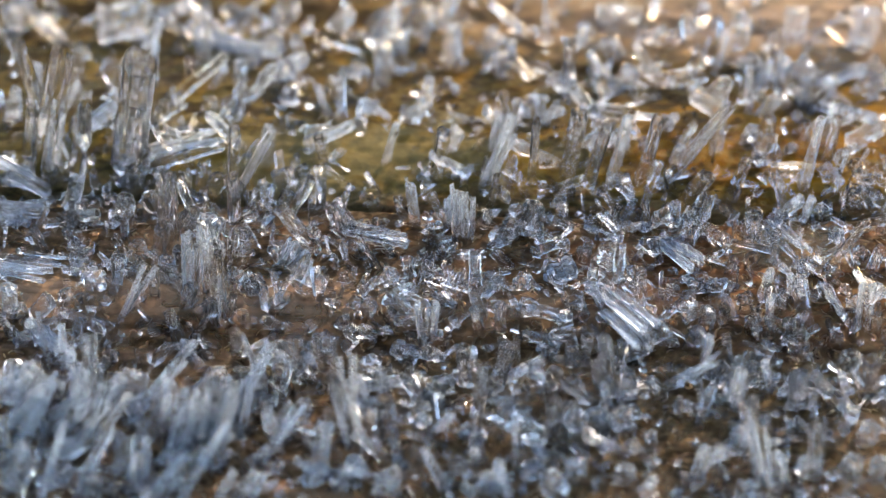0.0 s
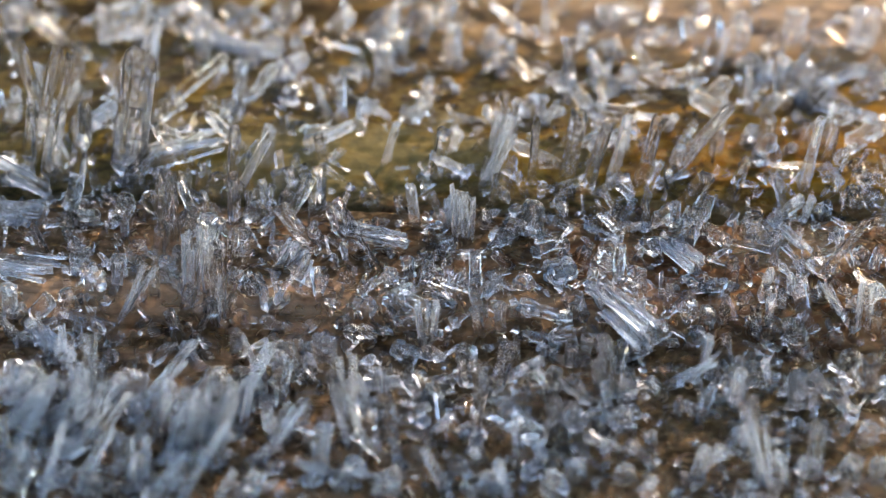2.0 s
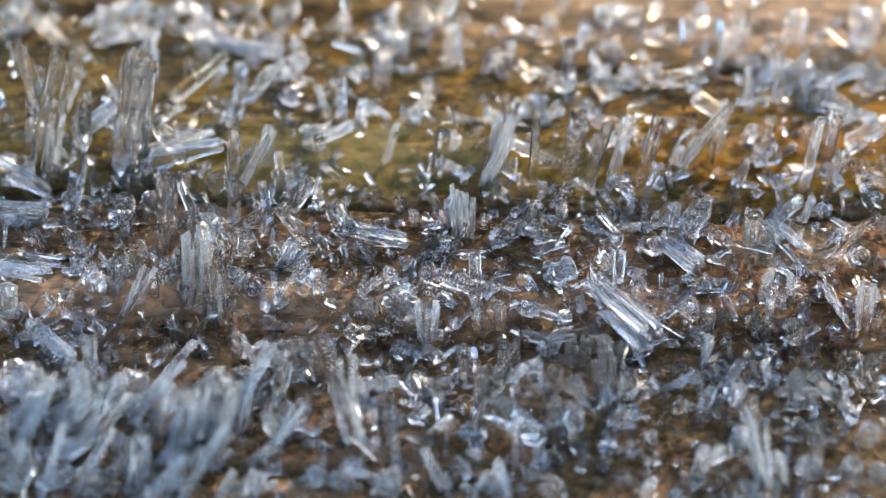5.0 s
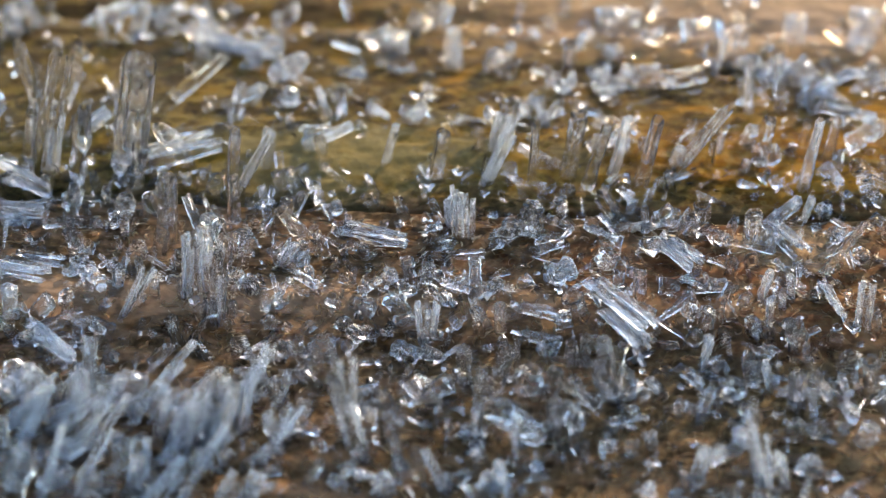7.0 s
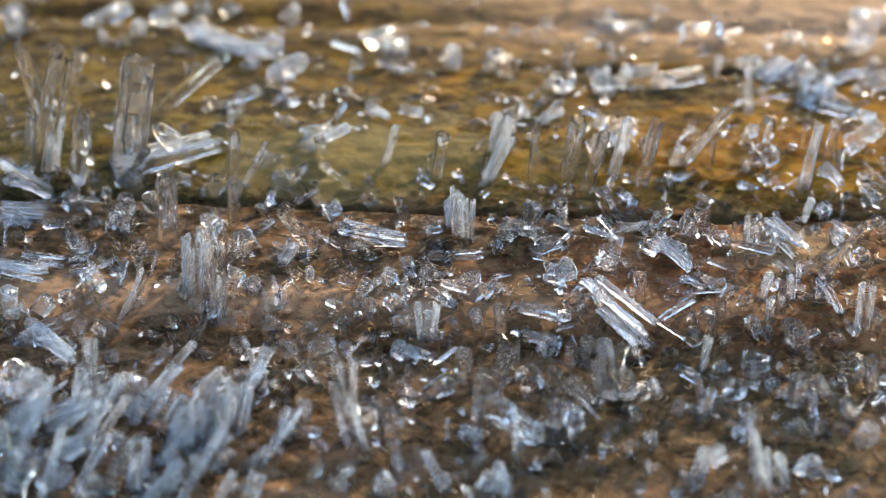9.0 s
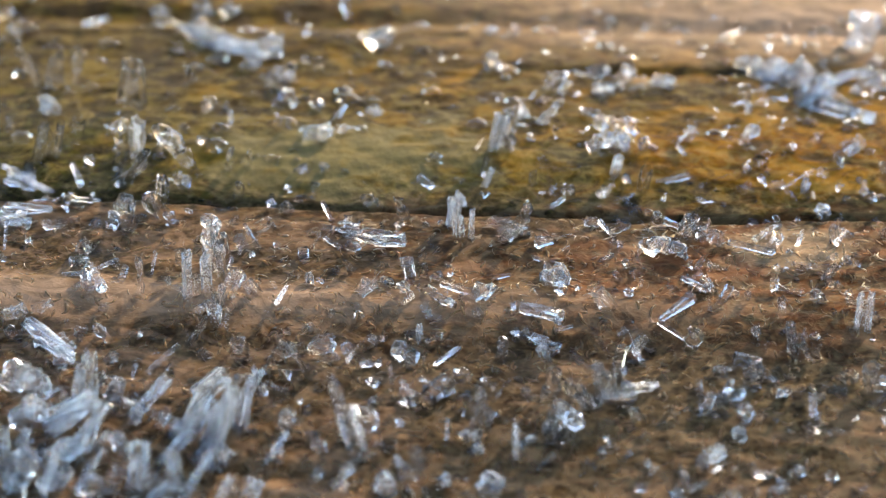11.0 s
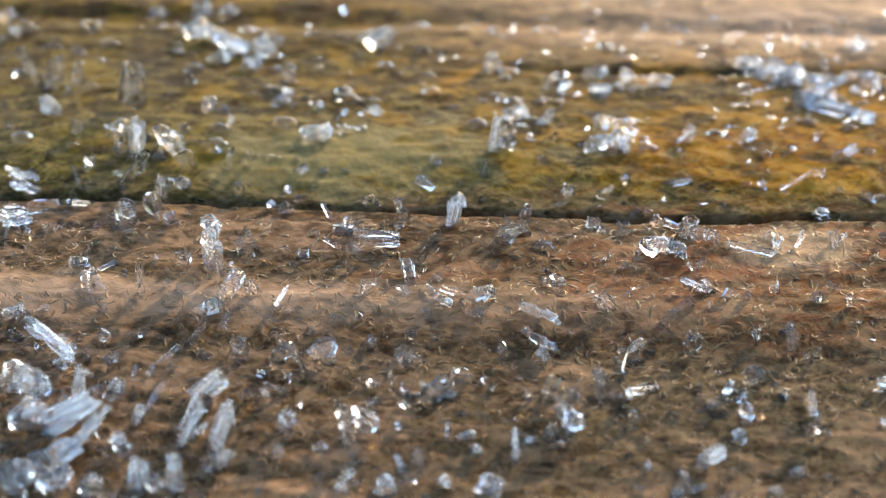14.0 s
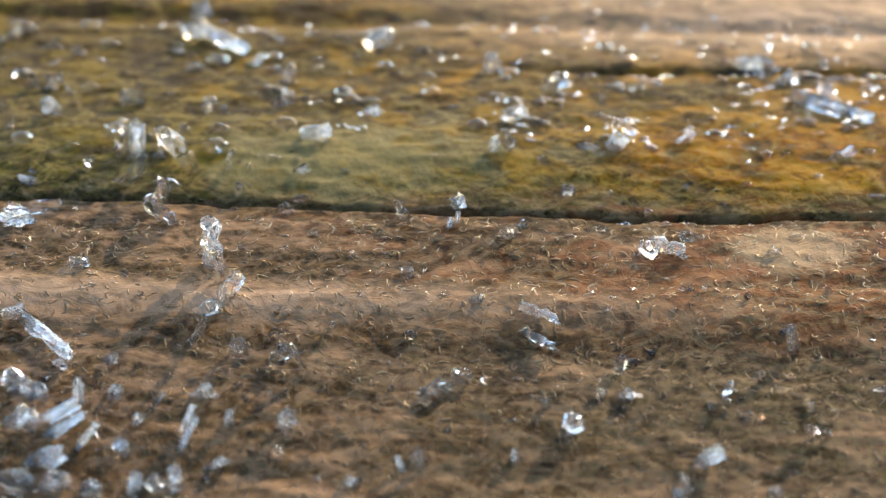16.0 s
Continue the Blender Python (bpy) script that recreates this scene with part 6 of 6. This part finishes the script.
fibres(3600, "fibres", gel_material(), (-23, 23, -18, 2.5), 5, "wet curled wood fibres and algae threads on the board", "fibres")
fibres(60, "water_threads", WATER, (3, 23, 9, 23), 6, "glinting threads of melt water on the wet wood", "melt water")
for spot, share in (((14, 22, 10.5, 15), 40), ((7.5, 10, 7.5, 11), 9), ((2.4, 4, 8, 11), 8), ((5.3, 6.5, 12, 14.5), 6)):
    fibres(share, "water_threads", WATER, spot, share, "glinting threads of melt water on the wet wood", "melt water")
fibres(26, "water_threads", WATER, (-22, 3, 9, 23), 7, "glinting threads of melt water on the wet wood", "melt water")
fibres(12, "water_threads", WATER, (-18, 20, -14, 8), 8, "glinting threads of melt water on the wet wood", "melt water")


def drop_mesh():
    """A dome of water, unit radius."""
    vs, fs = [], []
    for j in range(6):
        a = 0.72 * (1 - j / 6)
        for k in range(14):
            b = 2 * math.pi * k / 14
            q = math.sin(a) / math.sin(0.72) * (1 + 0.05 * math.sin(3 * b))
            vs.append((q * math.cos(b), q * math.sin(b), (math.cos(a) - 0.8) / math.sin(0.72)))
    vs.append((0, 0, 0.2 / math.sin(0.72)))
    for j in range(5):
        for k in range(14):
            k2 = (k + 1) % 14
            fs.append((j * 14 + k, j * 14 + k2, j * 14 + 14 + k2, j * 14 + 14 + k))
    for k in range(14):
        fs.append((70 + k, 70 + (k + 1) % 14, 84))
    fs.append(tuple(range(13, -1, -1)))
    me = bpy.data.meshes.new("water_drop")
    me.from_pydata(vs, [], fs)
    me.polygons.foreach_set("use_smooth", [True] * len(fs))
    me.materials.append(WATER)
    return me


DROP = drop_mesh()


def water_drop(x, y, radius):
    ob = new("water_drop", DROP)
    ob.location = (x * MM, y * MM, float(relief(x, y)) * MM)
    ob.scale = (radius * MM * 0.6, radius * MM * 0.55, radius * MM * 0.55)
    ob.rotation_euler.z = x * 3.1
    tagged(ob, "glinting flat drop of melt water on wet wood", "water drop", "drops on the board")


# BEGIN drops
water_drop(3.94, 11.33, 0.44)
water_drop(7.82, 10.54, 0.47)
water_drop(8.46, 9.79, 0.54)
water_drop(9.72, 15.04, 0.52)
water_drop(17.18, 15.28, 0.48)
water_drop(20.87, 19.63, 0.57)
water_drop(18.55, 20.58, 0.46)
water_drop(0.72, 16.91, 0.34)
water_drop(-0.37, 6.86, 0.28)
water_drop(7.41, 21.33, 0.42)
water_drop(12.66, 4.47, 0.32)
water_drop(14.45, 7.53, 0.32)
water_drop(17.30, 20.83, 0.42)
water_drop(15.48, 10.56, 0.33)
water_drop(7.43, 10.83, 0.44)
water_drop(11.39, 4.93, 0.28)
water_drop(5.89, 4.52, 0.42)
water_drop(-3.59, -4.55, 0.27)
water_drop(7.49, -3.67, 0.27)
water_drop(13.79, -5.57, 0.30)
water_drop(2.77, -4.56, 0.24)
water_drop(10.25, -4.55, 0.27)
water_drop(14.91, -14.15, 0.32)
water_drop(-3.43, -14.50, 0.32)
water_drop(11.12, 2.21, 0.28)
water_drop(8.29, 2.43, 0.28)
water_drop(14.09, 2.19, 0.28)
water_drop(2.65, 16.08, 0.66)
water_drop(5.67, 14.95, 0.99)
water_drop(5.58, 12.17, 0.57)
water_drop(7.62, 12.35, 0.41)
water_drop(8.30, 15.55, 0.66)
water_drop(9.26, 15.42, 0.58)
water_drop(10.42, 16.67, 0.33)
water_drop(9.81, 21.12, 0.51)
water_drop(9.74, 19.46, 0.38)
water_drop(10.58, 22.48, 0.77)
water_drop(13.14, 22.31, 0.43)
water_drop(10.90, 15.02, 0.58)
water_drop(14.11, 15.01, 0.37)
water_drop(15.08, 15.92, 1.08)
water_drop(16.31, 15.83, 0.37)
water_drop(17.77, 14.89, 0.74)
water_drop(18.35, 13.86, 0.74)
water_drop(19.16, 15.26, 0.58)
water_drop(20.65, 14.91, 0.66)
water_drop(18.18, 12.09, 0.65)
water_drop(19.33, 11.37, 0.89)
water_drop(20.35, 10.76, 0.48)
water_drop(14.29, 8.99, 0.64)
water_drop(14.88, 9.74, 0.40)
water_drop(16.06, 9.50, 0.28)
water_drop(17.81, 9.01, 0.48)
water_drop(17.43, 5.38, 0.39)
water_drop(19.78, 3.89, 0.47)
water_drop(12.87, 3.46, 0.31)
water_drop(9.02, 10.26, 0.48)
water_drop(7.74, 8.54, 0.64)
water_drop(8.66, 8.18, 0.64)
water_drop(9.47, 8.50, 0.48)
water_drop(3.27, 11.30, 0.89)
water_drop(2.96, 9.15, 0.72)
water_drop(2.43, 20.64, 0.42)
water_drop(-4.05, 19.43, 0.55)
water_drop(-3.13, 18.12, 0.59)
water_drop(-4.22, 17.08, 0.37)
water_drop(-12.40, 19.49, 0.67)
water_drop(-12.34, 21.75, 0.85)
water_drop(-11.04, 21.41, 0.60)
water_drop(-17.25, 19.88, 0.42)
water_drop(-6.07, 12.16, 0.41)
water_drop(-3.02, 11.23, 0.40)
water_drop(-5.96, 8.73, 0.64)
water_drop(-4.79, 9.84, 0.40)
water_drop(-9.38, 16.22, 0.66)
water_drop(-9.85, 17.50, 0.50)
# END drops


def motions():
    """The ice melts: every needle and patch of grains sinks away at its own time."""
    for ob, rows in MOVES:
        walk(ob, rows)


motions()
